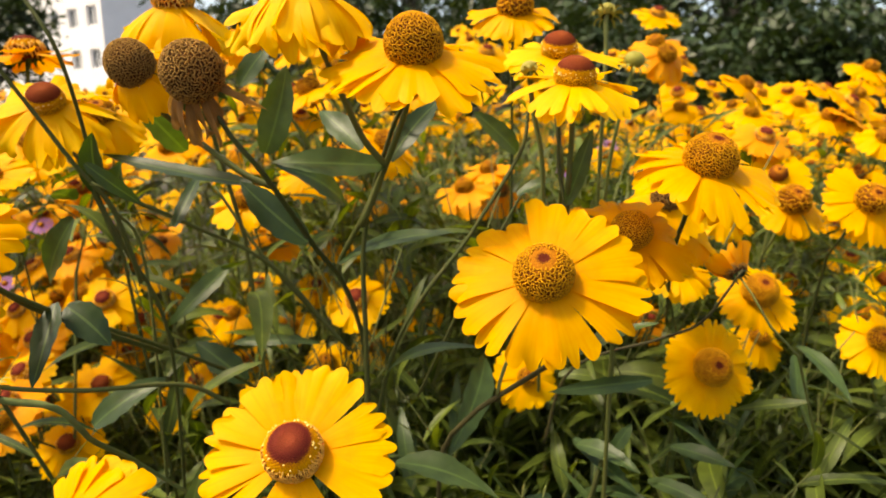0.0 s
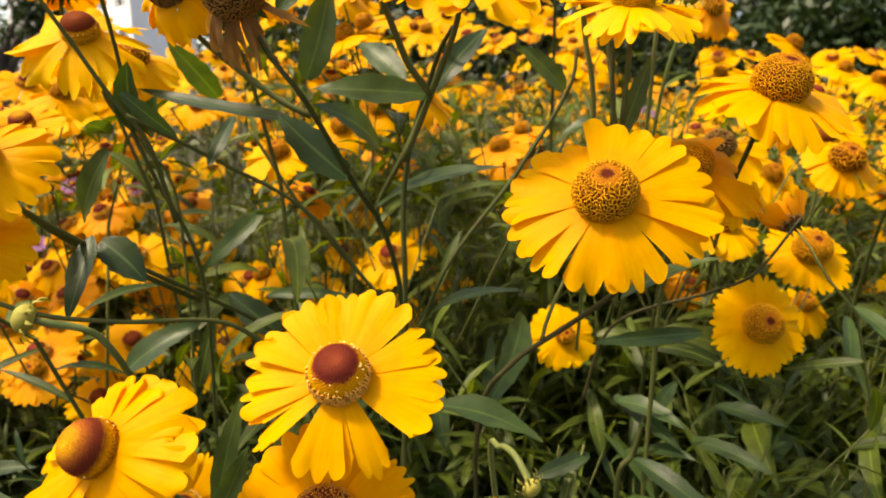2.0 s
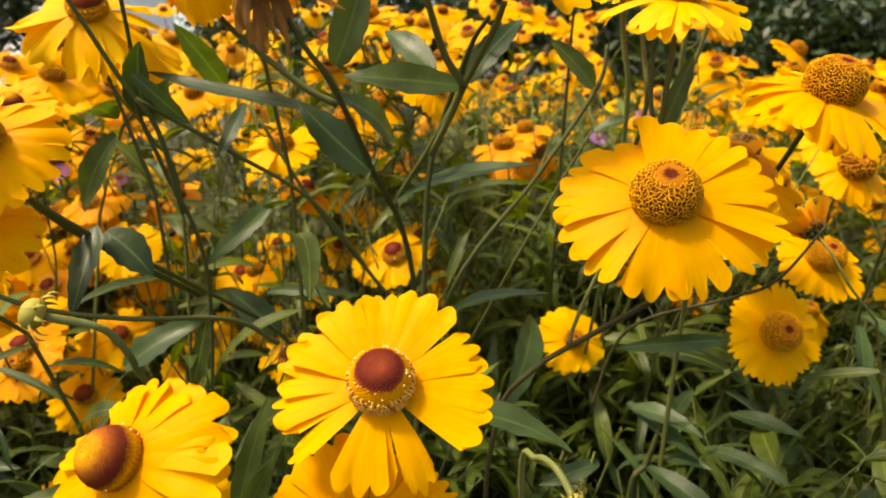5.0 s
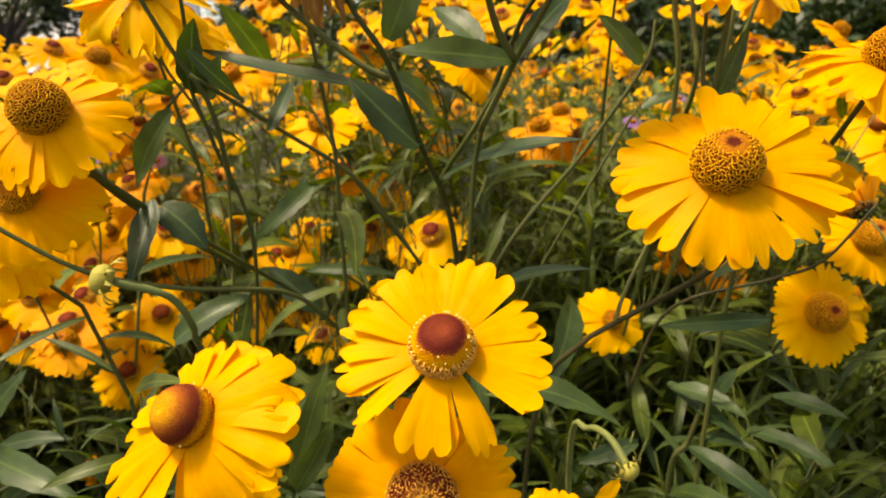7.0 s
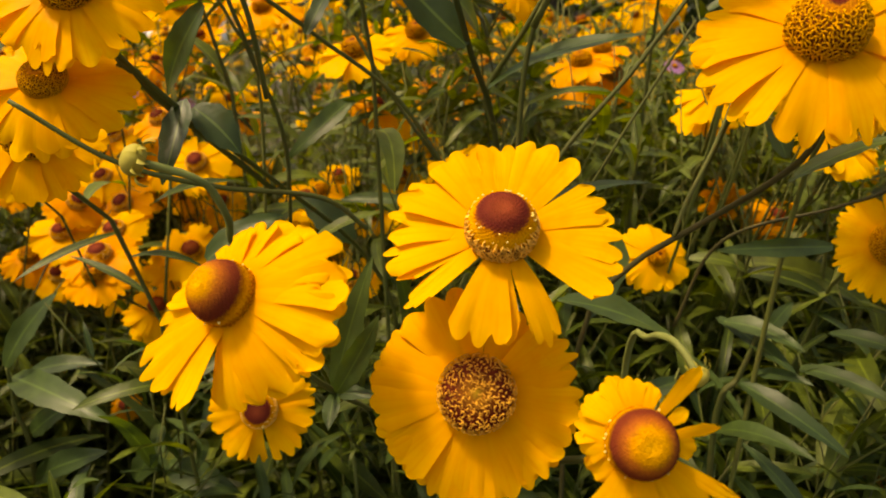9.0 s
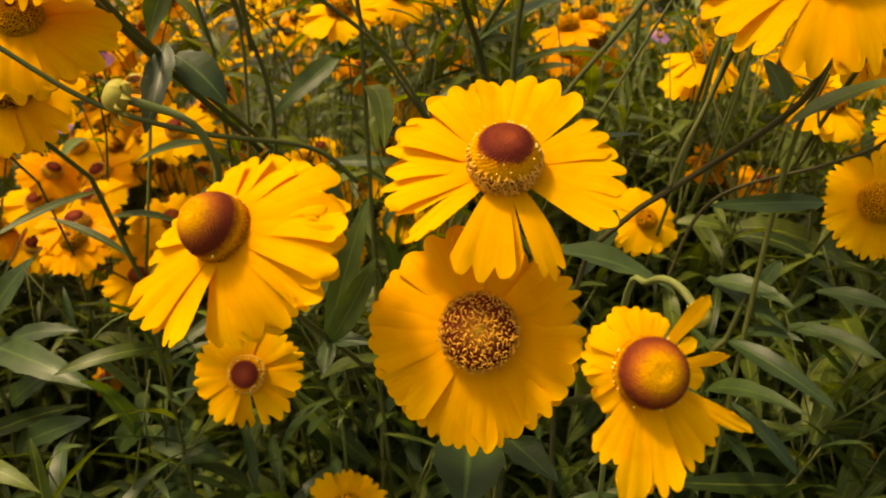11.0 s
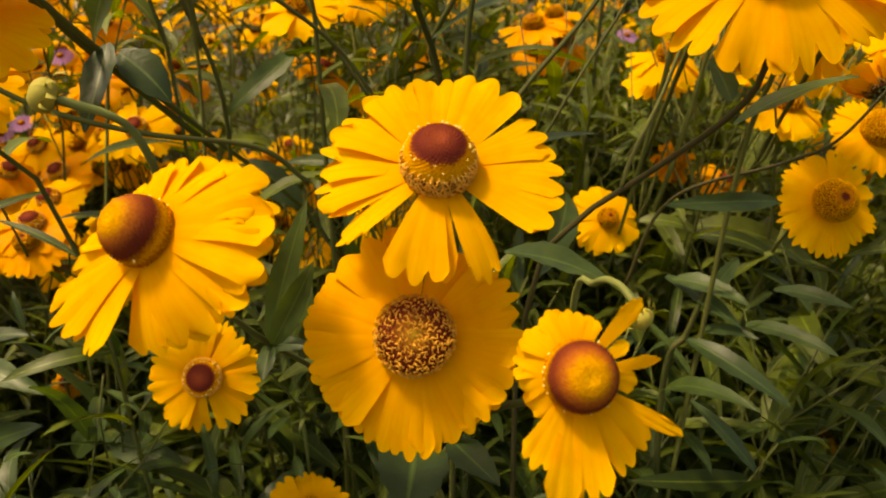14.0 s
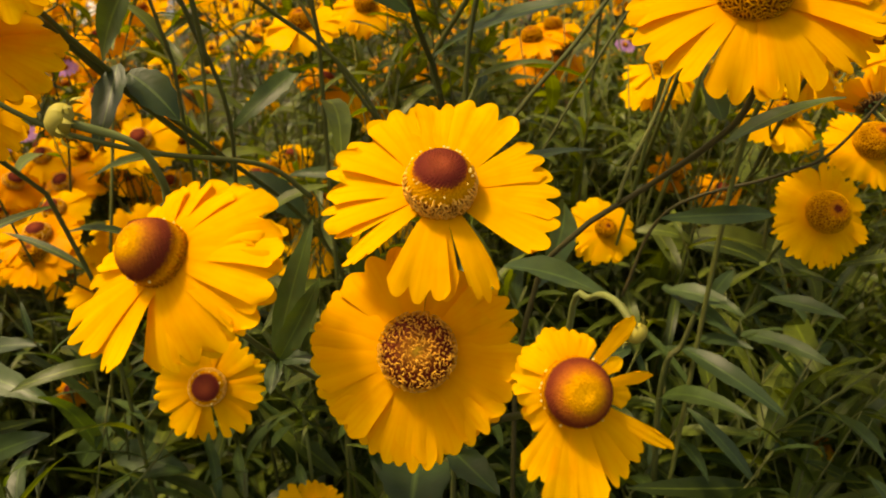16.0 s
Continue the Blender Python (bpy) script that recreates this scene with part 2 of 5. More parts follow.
def mesh_of(name, verts, faces, uvs=None, mats=(), smooth=True):
    me = bpy.data.meshes.new(name)
    me.from_pydata([tuple(v) for v in verts], [], [tuple(f) for f in faces])
    if uvs is not None:
        lay = me.uv_layers.new(name="UVMap")
        idx = np.empty(len(me.loops), dtype=np.int32)
        me.loops.foreach_get("vertex_index", idx)
        lay.data.foreach_set("uv", np.asarray(uvs, dtype=np.float32)[idx].ravel())
    for m in mats:
        me.materials.append(m)
    if smooth:
        me.polygons.foreach_set("use_smooth", [True] * len(me.polygons))
    me.update()
    return me


def part(name, me, parent, m=None, label=""):
    """One mesh object under a thing or under a part."""
    ob = new(name, me)
    ob.parent = parent
    if m is not None:
        ob.matrix_basis = m
    return tagged(ob, label)


class Bag:
    """Gathers vertices, faces and uvs of one mesh."""
    def __init__(self):
        self.v, self.f, self.uv, self.n = [], [], [], 0

    def add(self, v, f, uv):
        v = np.asarray(v, float)
        self.v.append(v)
        self.f.extend(tuple(i + self.n for i in face) for face in f)
        self.uv.append(np.asarray(uv, float))
        self.n += len(v)

    def mesh(self, name, *mats):
        return mesh_of(name, np.concatenate(self.v).tolist(), self.f, np.concatenate(self.uv), mats)


def grid_faces(nu, nv):
    return [(i * (nv + 1) + j, i * (nv + 1) + j + 1, (i + 1) * (nv + 1) + j + 1, (i + 1) * (nv + 1) + j) for i in range(nu) for j in range(nv)]


def petal_grid(length, half, start, bend, seed, nu=9, nv=12, tooth=0.165, pleat=1.0, twist=0.0, lobed=1.0):
    """A wedge-shaped ray floret with three rounded lobes that leaves the origin along +x; z is the side that faces the axis."""
    r = random.Random(seed)
    ph = r.uniform(-0.5, 0.5)
    cut = (-1 - r.uniform(0, 0.12), -0.34 + r.uniform(-0.12, 0.12), 0.34 + r.uniform(-0.12, 0.12), 1 + r.uniform(0, 0.12))
    deep = [r.uniform(0.55, 1.35) for _ in range(4)]
    reach = [r.uniform(-0.035, 0.0), r.uniform(0.0, 0.035), r.uniform(-0.035, 0.0)]
    curl = [r.uniform(-0.16, 0.16) for _ in range(3)]
    ruf, lift = r.uniform(-0.16, 0.16), r.uniform(-0.05, 0.11)
    split = r.choice((0, 0, 0, 1, 2))
    frill = 1.0 + max(0.0, -(start + bend) - 32) / 22      # hanging petals are ruffled
    v, uv = [], []
    x = z = 0.0
    for i in range(nu + 1):
        u = i / nu
        th = radians(start + bend * u ** 1.1)
        if i:
            x += length / nu * math.cos(th)
            z += length / nu * math.sin(th)
        w = half * (0.30 + 0.72 * min(1.0, u / 0.86) ** 0.82) * (1.0 - 0.09 * max(0.0, u - 0.84) / 0.16)
        tw = radians(twist) * u
        for j in range(nv + 1):
            s = -1 + 2 * j / nv
            k = 0 if s < cut[1] else 1 if s < cut[2] else 2
            q = (s - (cut[k] + cut[k + 1]) / 2) / ((cut[k + 1] - cut[k]) / 2)
            notch = deep[k] if q < 0 else deep[k + 1]
            if split and ((k == split - 1 and q > 0) or (k == split and q < 0)):
                notch *= 2.0
            if k == 1 or abs(s) < 0.6:
                notch *= lobed
            t = length * (u ** 7 * (reach[k] - tooth * notch * abs(q) ** 2.4) - (0.05 + 0.16 * (1 - lobed) * abs(s)) * s * s * u ** 4)
            groove = sum(math.exp(-((s - c) / 0.2) ** 2) for c in cut[1:3])
            h = half * (-0.026 * pleat * groove * (0.25 + 0.75 * u) + frill * curl[k] * (1 - q * q) * u ** 3 + 0.05 * (1 - s * s) * (1 - u)
                        + frill * ruf * s * u * u * math.sin(5 * u + ph * 6) + lift * s * s * u)
            dy, dz = s * w, h
            dy, dz = dy * math.cos(tw) - dz * math.sin(tw), dy * math.sin(tw) + dz * math.cos(tw)
            v.append((x + t * math.cos(th) - dz * math.sin(th), dy, z + t * math.sin(th) + dz * math.cos(th)))
            uv.append((j / nv, u))
    return v, grid_faces(nu, nv), uv


def leaf_grid(length, half, bend, fold, seed, nu=10, wave=1.0, cols=(-1, -0.55, 0, 0.55, 1)):
    """A lance-shaped leaf along +x, folded along its midrib, arching down by bend degrees."""
    r = random.Random(seed)
    v, uv = [], []
    x = z = 0.0
    yaw, side = 0.0, r.uniform(-18, 18)
    y = 0.0
    ph = r.uniform(0, 6)
    for i in range(nu + 1):
        u = i / nu
        th = radians(bend * (u - 0.25))
        yaw = radians(side * u)
        if i:
            x += length / nu * math.cos(th) * math.cos(yaw)
            y += length / nu * math.cos(th) * math.sin(yaw)
            z -= length / nu * math.sin(th)
        w = half * max(0.03, math.sin(math.pi * min(1, 0.04 + 0.96 * u) ** 0.85) ** 0.8) if u < 1 else half * 0.01
        for s in cols:
            ser = 1 + ((0.055 * ((i % 2) * 2 - 1) if nu >= 10 else 0.05 * math.sin(31 * u + 2 * s)) if abs(s) == 1 else 0)
            dz = abs(s) * w * math.tan(radians(fold)) + wave * 0.10 * half * math.sin(9 * u + ph + s * 2.0) * abs(s)
            v.append((x + dz * math.sin(th), y + s * w * ser, z + dz * math.cos(th)))
            uv.append(((s + 1) / 2, u))
    return v, grid_faces(nu, len(cols) - 1), uv


def curve_points(pts, n):
    """Catmull-Rom through the points."""
    p = [Vector(q) for q in pts]
    p = [p[0] * 2 - p[1]] + p + [p[-1] * 2 - p[-2]]
    out = []
    segs = len(p) - 3
    for i in range(segs):
        a, b, c, d = p[i:i + 4]
        m = max(1, n // segs)
        for k in range(m):
            t = k / m
            out.append(0.5 * (2 * b + (c - a) * t + (2 * a - 5 * b + 4 * c - d) * t * t + (3 * b - a - 3 * c + d) * t ** 3))
    out.append(p[-2])
    return out


def tube(pts, r0, r1, sides=6, ridge=0.0):
    v, f, uv = [], [], []
    up = Vector((0.3, 0.2, 0.9)).normalized()
    n = len(pts)
    for i, p in enumerate(pts):
        d = (pts[min(i + 1, n - 1)] - pts[max(i - 1, 0)]).normalized()
        a = d.cross(up)
        a = a.normalized() if a.length > 1e-4 else Vector((1, 0, 0))
        b = d.cross(a).normalized()
        r = r0 + (r1 - r0) * i / max(1, n - 1)
        for k in range(sides):
            an = 2 * math.pi * k / sides
            rr = r * (1 + ridge * (1 if k % 2 else -1))
            q = p + a * (rr * math.cos(an)) + b * (rr * math.sin(an))
            v.append(tuple(q))
            uv.append((k / sides, i / max(1, n - 1)))
    for i in range(n - 1):
        for k in range(sides):
            f.append((i * sides + k, i * sides + (k + 1) % sides, (i + 1) * sides + (k + 1) % sides, (i + 1) * sides + k))
    f.append(tuple(range(sides - 1, -1, -1)))
    f.append(tuple((n - 1) * sides + k for k in range(sides)))
    return v, f, uv


def dome(rd, rise, rows=12, cols=28, beads=0, upto=75):
    """Seed cushion of a head: a globe, open underneath, with closed florets as grains; uv.y is the polar angle over 180 degrees."""
    v, f, uv = [], [], []

    def at(pol, an, k=1.0):
        dent = 1 - 0.10 * math.exp(-(pol / 0.22) ** 2)
        return (rd * k * math.sin(pol) * math.cos(an), rd * k * math.sin(pol) * math.sin(an), rd * k * rise * math.cos(pol) * dent)
    for i in range(rows + 1):
        pol = math.pi * 0.80 * i / rows
        for k in range(cols + 1):
            v.append(at(pol, 2 * math.pi * k / cols))
            uv.append((k / cols, pol / math.pi))
    f = grid_faces(rows, cols)
    rr = random.Random(beads)
    c1 = math.cos(radians(upto))
    step = math.sqrt(2 * math.pi * (1 - c1) / max(1, beads))
    for i in range(beads):
        pol, an = math.acos(1 - (1 - c1) * (i + 0.5) / beads), i * 2.399963
        n0 = len(v)
        grow = rr.uniform(0.75, 1.1)
        for k in range(5):
            d, e = step * 0.52 * math.cos(1.2566 * k), step * 0.52 * math.sin(1.2566 * k)
            v.append(at(pol + d, an + e / max(0.15, math.sin(pol)), 0.995))
            uv.append((0.5, pol / math.pi))
        v.append(at(pol, an + rr.uniform(-0.2, 0.2) * step, 1 + step * 0.30 * grow))
        uv.append((0.5, pol / math.pi + rr.uniform(-0.02, 0.02)))
        f.extend((n0 + k, n0 + (k + 1) % 5, n0 + 5) for k in range(5))
    return v, f, uv


def florets(rd, rise, kind, seed, n=260, sides=4):
    """Small curled tubes in spiral order over a part of the globe, and pollen grains at its rim."""
    r = random.Random(seed)
    count = min(300, n * 0.62)
    lo, hi = {"young": (97, 112), "half": (74, 124), "ripe": (84, 122), "open": (26, 118), "full": (0, 112), "seed": (0, 122), "rust": (0, 120)}[kind]
    bag = Bag()
    c0, c1 = math.cos(radians(lo)), math.cos(radians(hi))
    n = int(n * (c0 - c1) / 1.5) + 12
    size = rd * {"full": 0.125, "seed": 0.135, "young": 0.10}.get(kind, 0.12) * (1.2 if kind == "half" else 1.0) * math.sqrt(300 / count)
    n = n if kind != "full" else int(n * 0.72)
    for i in range(n):
        pol = math.acos(c0 + (c1 - c0) * (i + 0.5) / n)
        an = i * 2.399963
        nrm = Vector((math.sin(pol) * math.cos(an), math.sin(pol) * math.sin(an), math.cos(pol)))
        p = Vector((nrm.x * rd, nrm.y * rd, nrm.z * rd * rise))
        t1 = nrm.cross(Vector((0, 0, 1)) if abs(nrm.z) < 0.95 else Vector((1, 0, 0))).normalized()
        t2 = nrm.cross(t1)
        g = 1.5708 + r.gauss(0, 0.45) if kind == "half" else -1.5708 + r.gauss(0, 0.55) if kind == "full" else r.uniform(0, 6.28)
        a = t1 * math.cos(g) + t2 * math.sin(g)
        b = nrm.cross(a)
        h = size * r.uniform(0.7, 1.2)
        s1, s2 = r.choice((-1, 1)) * r.uniform(0.2, 0.7), r.uniform(0.6, 1.3)
        if kind == "full":
            pts = [p - nrm * h * 0.4, p + nrm * h * 0.45 + b * h * s1 * 0.5, p + nrm * h * 0.75 + a * h * 0.6 * s2 - b * h * s1 * 0.4, p + nrm * h * 0.6 + a * h * 1.35 * s2 + b * h * s1 * 0.9]
        else:
            pts = [p - a * h * 0.9 * s2 - nrm * h * 0.25, p - a * h * 0.45 * s2 + nrm * h * 0.30 + b * h * s1 * 0.5, p + a * h * 0.2 * s2 + nrm * h * 0.42 - b * h * s1 * 0.3, p + a * h * 0.8 * s2 + nrm * h * 0.15 + b * h * s1 * 0.6]
        v, f, uv = tube(pts, size * (0.22 if kind != "full" else 0.115), size * (0.19 if kind != "full" else 0.135), sides)
        if kind != "full":
            uv = [(q[0], 0.35 + 0.65 * math.sin(math.pi * q[1])) for q in uv]
        bag.add(v, f, uv)
    me = bag.mesh("cushion", FLORET[kind])
    grains = None
    if kind in ("young", "half", "ripe"):
        gb = Bag()
        for i in range({"half": 26, "young": 14}.get(kind, 40)):
            pol = radians(lo + r.uniform(-26, -8) if kind == "half" else lo - r.uniform(-2, 13))
            an = r.uniform(0, 6.283)
            nrm = Vector((math.sin(pol) * math.cos(an), math.sin(pol) * math.sin(an), math.cos(pol)))
            p = Vector((nrm.x * rd, nrm.y * rd, nrm.z * rd * rise)) + nrm * rd * 0.06
            s = rd * r.uniform(0.028, 0.055)
            o = [p + Vector(d) * s for d in ((1, 0, 0), (-1, 0, 0), (0, 1, 0), (0, -1, 0), (0, 0, 1), (0, 0, -1))]
            gb.add(o, [(0, 2, 4), (2, 1, 4), (1, 3, 4), (3, 0, 4), (2, 0, 5), (1, 2, 5), (3, 1, 5), (0, 3, 5)], [(0, 0)] * 6)
        grains = gb.mesh("pollen", POLLEN)
    return me, grains


def facing(centre, axis, right=(1, 0, 0)):
    """A pose whose z is the axis and whose x lies near right."""
    z = Vector(axis).normalized()
    x = Vector(right)
    x = (x - z * x.dot(z)).normalized()
    y = z.cross(x)
    return Matrix.Translation(centre) @ Matrix((x, y, z)).transposed().to_4x4()


GRAINS = {"young": (760, 96), "half": (560, 78), "ripe": (240, 70), "open": (70, 28), "full": (0, 10), "seed": (0, 10), "rust": (0, 10)}   # closed florets, and how far they reach down


def head_parts(top, R, rd, kind, petals, seed, rise=0.85, mat=PETAL, fine=True, base_polar=112):
    """The seed cushion, its florets and each ray petal, under the thing top. petals: angle, length, width, start, bend, twist."""
    nd = 640 if fine else 130
    me = mesh_of("disc", *dome(rd, rise, 12 if fine else 8, 28 if fine else 18, GRAINS[kind][0] // (1 if fine else 7), GRAINS[kind][1]), mats=(DISC[kind],))
    d = part("disc", me, top)
    fl, grains = florets(rd, rise, kind, seed, nd, 4 if fine else 3)
    part("cushion", fl, d)
    if grains:
        part("pollen", grains, d)
    b = radians(base_polar)
    r0, z0 = rd * math.sin(b) * 0.86, rd * rise * math.cos(b)
    for i, (phi, ln, wd, st, bd, tw) in enumerate(petals):
        lp = R * ln - r0
        v, f, uv = petal_grid(lp, R * 0.305 * wd, st, bd, seed * 100 + i, 14 if fine else 6, 24 if fine else 9, twist=tw, lobed=max(0.15, min(1.0, (wd - 0.35) / 0.4)))
        me = mesh_of("petal", v, f, uv, (mat,))
        zz = z0 - (0.0006 if i % 2 else 0.0)
        part("petal", me, top, Matrix.Rotation(radians(phi), 4, "Z") @ Matrix.Translation((r0, 0, zz)))
    # green bracts behind the petals
    bag = Bag()
    r = random.Random(seed)
    for i in range(12):
        v, f, uv = leaf_grid(rd * 0.9, rd * 0.14, 50, 10, seed + i, 4)
        m = Matrix.Rotation(i * 0.5236 + r.uniform(-0.1, 0.1), 4, "Z") @ Matrix.Translation((r0 * 0.45, 0, z0 - 0.0012)) @ Matrix.Rotation(radians(25), 4, "Y")
        bag.add([m @ Vector(q) for q in v], f, uv)
    part("calyx", bag.mesh("calyx", LEAF), top)


def even(n, seed, start=-10, bend=-20, width=1.0, length=1.0, skip=(), jit=7, tw=12):
    r = random.Random(seed)
    return [(360 * i / n + r.uniform(-jit, jit), length * r.uniform(0.88, 1.05), width * r.uniform(0.80, 1.12) * 12 / n, start + r.uniform(-8, 8), bend + r.uniform(-12, 12), r.uniform(-tw, tw))
            for i in range(n) if i not in skip]


def stem_path(m, rd, ground_dx=0.02, ground_dy=0.07, first=0.035):
    """From under a head, backwards along its axis, then down to the soil."""
    z = (m.to_3x3() @ Vector((0, 0, 1))).normalized()
    p0 = m.translation - z * rd * 0.45
    p1 = p0 - z * first
    p1.z -= 0.006
    p2 = p1 + Vector((ground_dx * 0.5 - z.x * 0.015, ground_dy * 0.5 - z.y * 0.015, -0.09))
    p3 = Vector((p2.x + ground_dx * 0.5, p2.y + ground_dy * 0.5, p2.z * 0.55))
    p4 = Vector((p3.x, p3.y + 0.01, -0.01))
    return [p0, p1, p2, p3, p4]


STALKS = []     # the stems of the blooms further in, which carry leaves


def flower(centre, axis, R=0.032, rd=0.0115, kind="open", petals=None, seed=1, right=(1, 0, 0), rise=0.85, mat=PETAL, fine=True,
           label="yellow sneezeweed flower with toothed petals and brown cushion", path=None, dx=0.02, dy=0.07, first=0.035, stem_r=0.0013, stem_mat=STEM):
    """A flower head on its own stem: disc, florets, every petal, bracts, stem."""
    m = facing(centre, axis, right)
    top = new("helenium_flower")
    top.matrix_world = m
    tagged(top, label, "flower", "sneezeweed flowers in the bed")
    head_parts(top, R, rd, kind, petals if petals is not None else even(13, seed), seed, rise, mat, fine)
    inv = m.inverted()
    if not fine:
        dx = random.Random(seed + 5).uniform(-0.13, 0.13)
    pts = path or stem_path(m, rd, dx, dy, first)
    if path:
        z = (m.to_3x3() @ Vector((0, 0, 1))).normalized()
        pts = [Vector(m.translation) - z * rd * 0.45] + [Vector(q) for q in path]
    cp = curve_points(pts, 22 if fine else 10)
    if not fine:
        STALKS.append(cp)
    v, f, uv = tube([inv @ q for q in cp], stem_r * 0.8, stem_r * 1.3, 6 if fine else 5, 0.12)
    part("stem", mesh_of("stem", v, f, uv, (stem_mat,)), top)
    return top


def leaf_part(parent, base, tip, half, bend=25, roll=0, fold=14, seed=1, inv=None, mat=LEAF):
    """One leaf from base to tip, under its plant; roll 0 turns its face up, 90 out of the bed."""
    base, tip = Vector(base), Vector(tip)
    d = tip - base
    L = d.length
    v, f, uv = leaf_grid(L * 1.04, half, bend, fold, seed)
    # turn so that the leaf's own tip lies on the way to the tip
    n = len(v) // 5
    end = Vector(v[(n - 1) * 5 + 2])
    x = d.normalized()
    up = Vector((0, -math.sin(radians(roll)), math.cos(radians(roll))))
    y = up.cross(x).normalized()
    z = x.cross(y)
    m = Matrix((x, y, z)).transposed().to_4x4()
    own = end.normalized().rotation_difference(Vector((1, 0, 0))).to_matrix().to_4x4()
    m = Matrix.Translation(base) @ m @ own
    if inv is not None:
        m = inv @ m
    return part("leaf", mesh_of("leaf", v, f, uv, (mat,)), parent, m)


def stem_part(parent, pts, r0, r1, inv=None, mat=STEM):
    cp = curve_points(pts, 8 * (len(pts) - 1))
    if inv is not None:
        cp = [inv @ q for q in cp]
    v, f, uv = tube(cp, r0, r1, 6, 0.12)
    return part("stem", mesh_of("stem", v, f, uv, (mat,)), parent)


def plant(base, label):
    top = new("helenium_plant")
    top.matrix_world = Matrix.Translation(base)
    return tagged(top, label, "plant", "leafy sneezeweed plants"), Matrix.Translation(base).inverted()


# ---- large structure ----
def ground():
    v, f, n = [], [], 60
    ticks = [math.copysign(abs(s) ** 4 * 300 + abs(s) * 2, s) for s in np.linspace(-1, 1, n + 1)]
    for a in ticks:
        for b in ticks:
            near = math.exp(-(a * a + b * b) / 9)
            v.append((b, a, near * 0.03 * noise.noise((a * 4, b * 4, 0)) - (0.0 if near > 0.02 else 0.02)))
    g = new("ground", mesh_of("ground", v, grid_faces(n, n), [(0, 0)] * len(v), (SOIL,)))
    tagged(g, "dark bare soil under the flower bed", "ground", kind="structure")


ground()

# ---- the flowers close by ----
flower((-0.0507, 0.2052, 0.9866), (-0.013, -0.584, 0.812), 0.0325, 0.0098, "half", [
    (118, 1.0, 1.05, 12, -6, 0), (98, 1.0, 0.8, 12, -4, 4), (84, 0.98, 0.5, 8, -4, 0), (64, 1.08, 1.05, 14, -4, 5), (27, 1.04, 0.72, 4, -8, 14), (8, 1.07, 1.1, 3, -14, 0),
    (-15, 1.06, 1.25, -1, -14, -5), (-62, 1.06, 0.58, -6, -34, -30), (-84, 0.98, 0.38, -16, -26, 0), (-100, 1.0, 0.88, -10, -30, 0), (-138, 1.04, 0.52, -2, -22, 42),
    (200, 1.02, 0.56, -6, -12, 12), (188, 1.05, 0.95, -4, -12, 0), (168, 1.03, 1.0, 2, -12, -5), (146, 1.0, 1.1, 6, -10, 0)],
    seed=11, rise=0.98, label="yellow sneezeweed flower with domed red-brown cap and gaps between petals", dy=0.10)
flower((-0.1239, 0.1871, 0.9690), (-0.482, -0.659, 0.577), 0.0315, 0.0088, "young", [
    (108, 0.70, 0.8, -4, -12, 0), (90, 0.78, 0.9, -6, -16, 0), (70, 0.78, 1.1, -11, -20, 0), (52, 0.84, 1.15, -13, -24, 6), (34, 0.94, 1.2, -12, -26, 0), (15, 1.08, 1.25, -8, -30, -5),
    (-5, 1.08, 1.2, -8, -34, 0), (-22, 1.06, 1.15, -10, -36, 0), (-42, 1.02, 1.1, -12, -34, 5), (-62, 1.0, 1.05, -12, -30, 0), (-84, 0.98, 0.9, -10, -26, -8),
    (-116, 1.04, 0.9, 10, -14, 8), (-137, 1.06, 0.8, 14, -12, -10), (-160, 0.95, 0.75, 10, -18, 0), (172, 0.80, 0.6, 16, -30, 20), (135, 0.66, 0.5, 0, -30, 0)],
    seed=12, rise=1.05, label="yellow sneezeweed flower, young, with smooth olive and red dome", dx=0.06, dy=0.05,
    stem_r=0.0010, path=[(-0.1173, 0.2074, 0.9443), (-0.1036, 0.2266, 0.9190), (-0.1014, 0.2811, 0.8803), (-0.1061, 0.3826, 0.8063), (-0.0984, 0.4682, 0.5909)])
flower((-0.0549, 0.1947, 0.9403), (0.012, -0.883, 0.469), 0.0315, 0.0104, "full", [
    (98, 1.0, 0.62, 0, -6, 8), (122, 0.98, 1.25, -2, -4, -6), (148, 0.98, 1.1, -6, -8, 0), (168, 1.0, 1.0, -6, -10, 4), (188, 1.0, 1.0, -6, -10, 0), (206, 1.0, 1.0, -8, -10, 0),
    (224, 1.0, 0.9, -6, -12, 20), (241, 1.02, 0.9, -10, -12, 0), (257, 1.06, 0.75, -8, -10, 0), (271, 1.10, 0.7, -8, -8, 0), (285, 1.05, 0.8, -8, -12, 0), (302, 1.0, 1.0, -8, -10, 5),
    (322, 0.98, 1.1, -8, -12, 0), (343, 0.97, 1.1, -8, -10, -5), (4, 0.98, 1.0, -8, -6, 0), (24, 0.98, 0.8, -2, 2, 20), (40, 0.92, 0.7, 4, -10, 18), (64, 0.9, 0.9, -10, -6, 0)],
    seed=13, rise=0.5, label="deep yellow sneezeweed flower, full-faced, with pollen-covered cushion", dy=0.12)
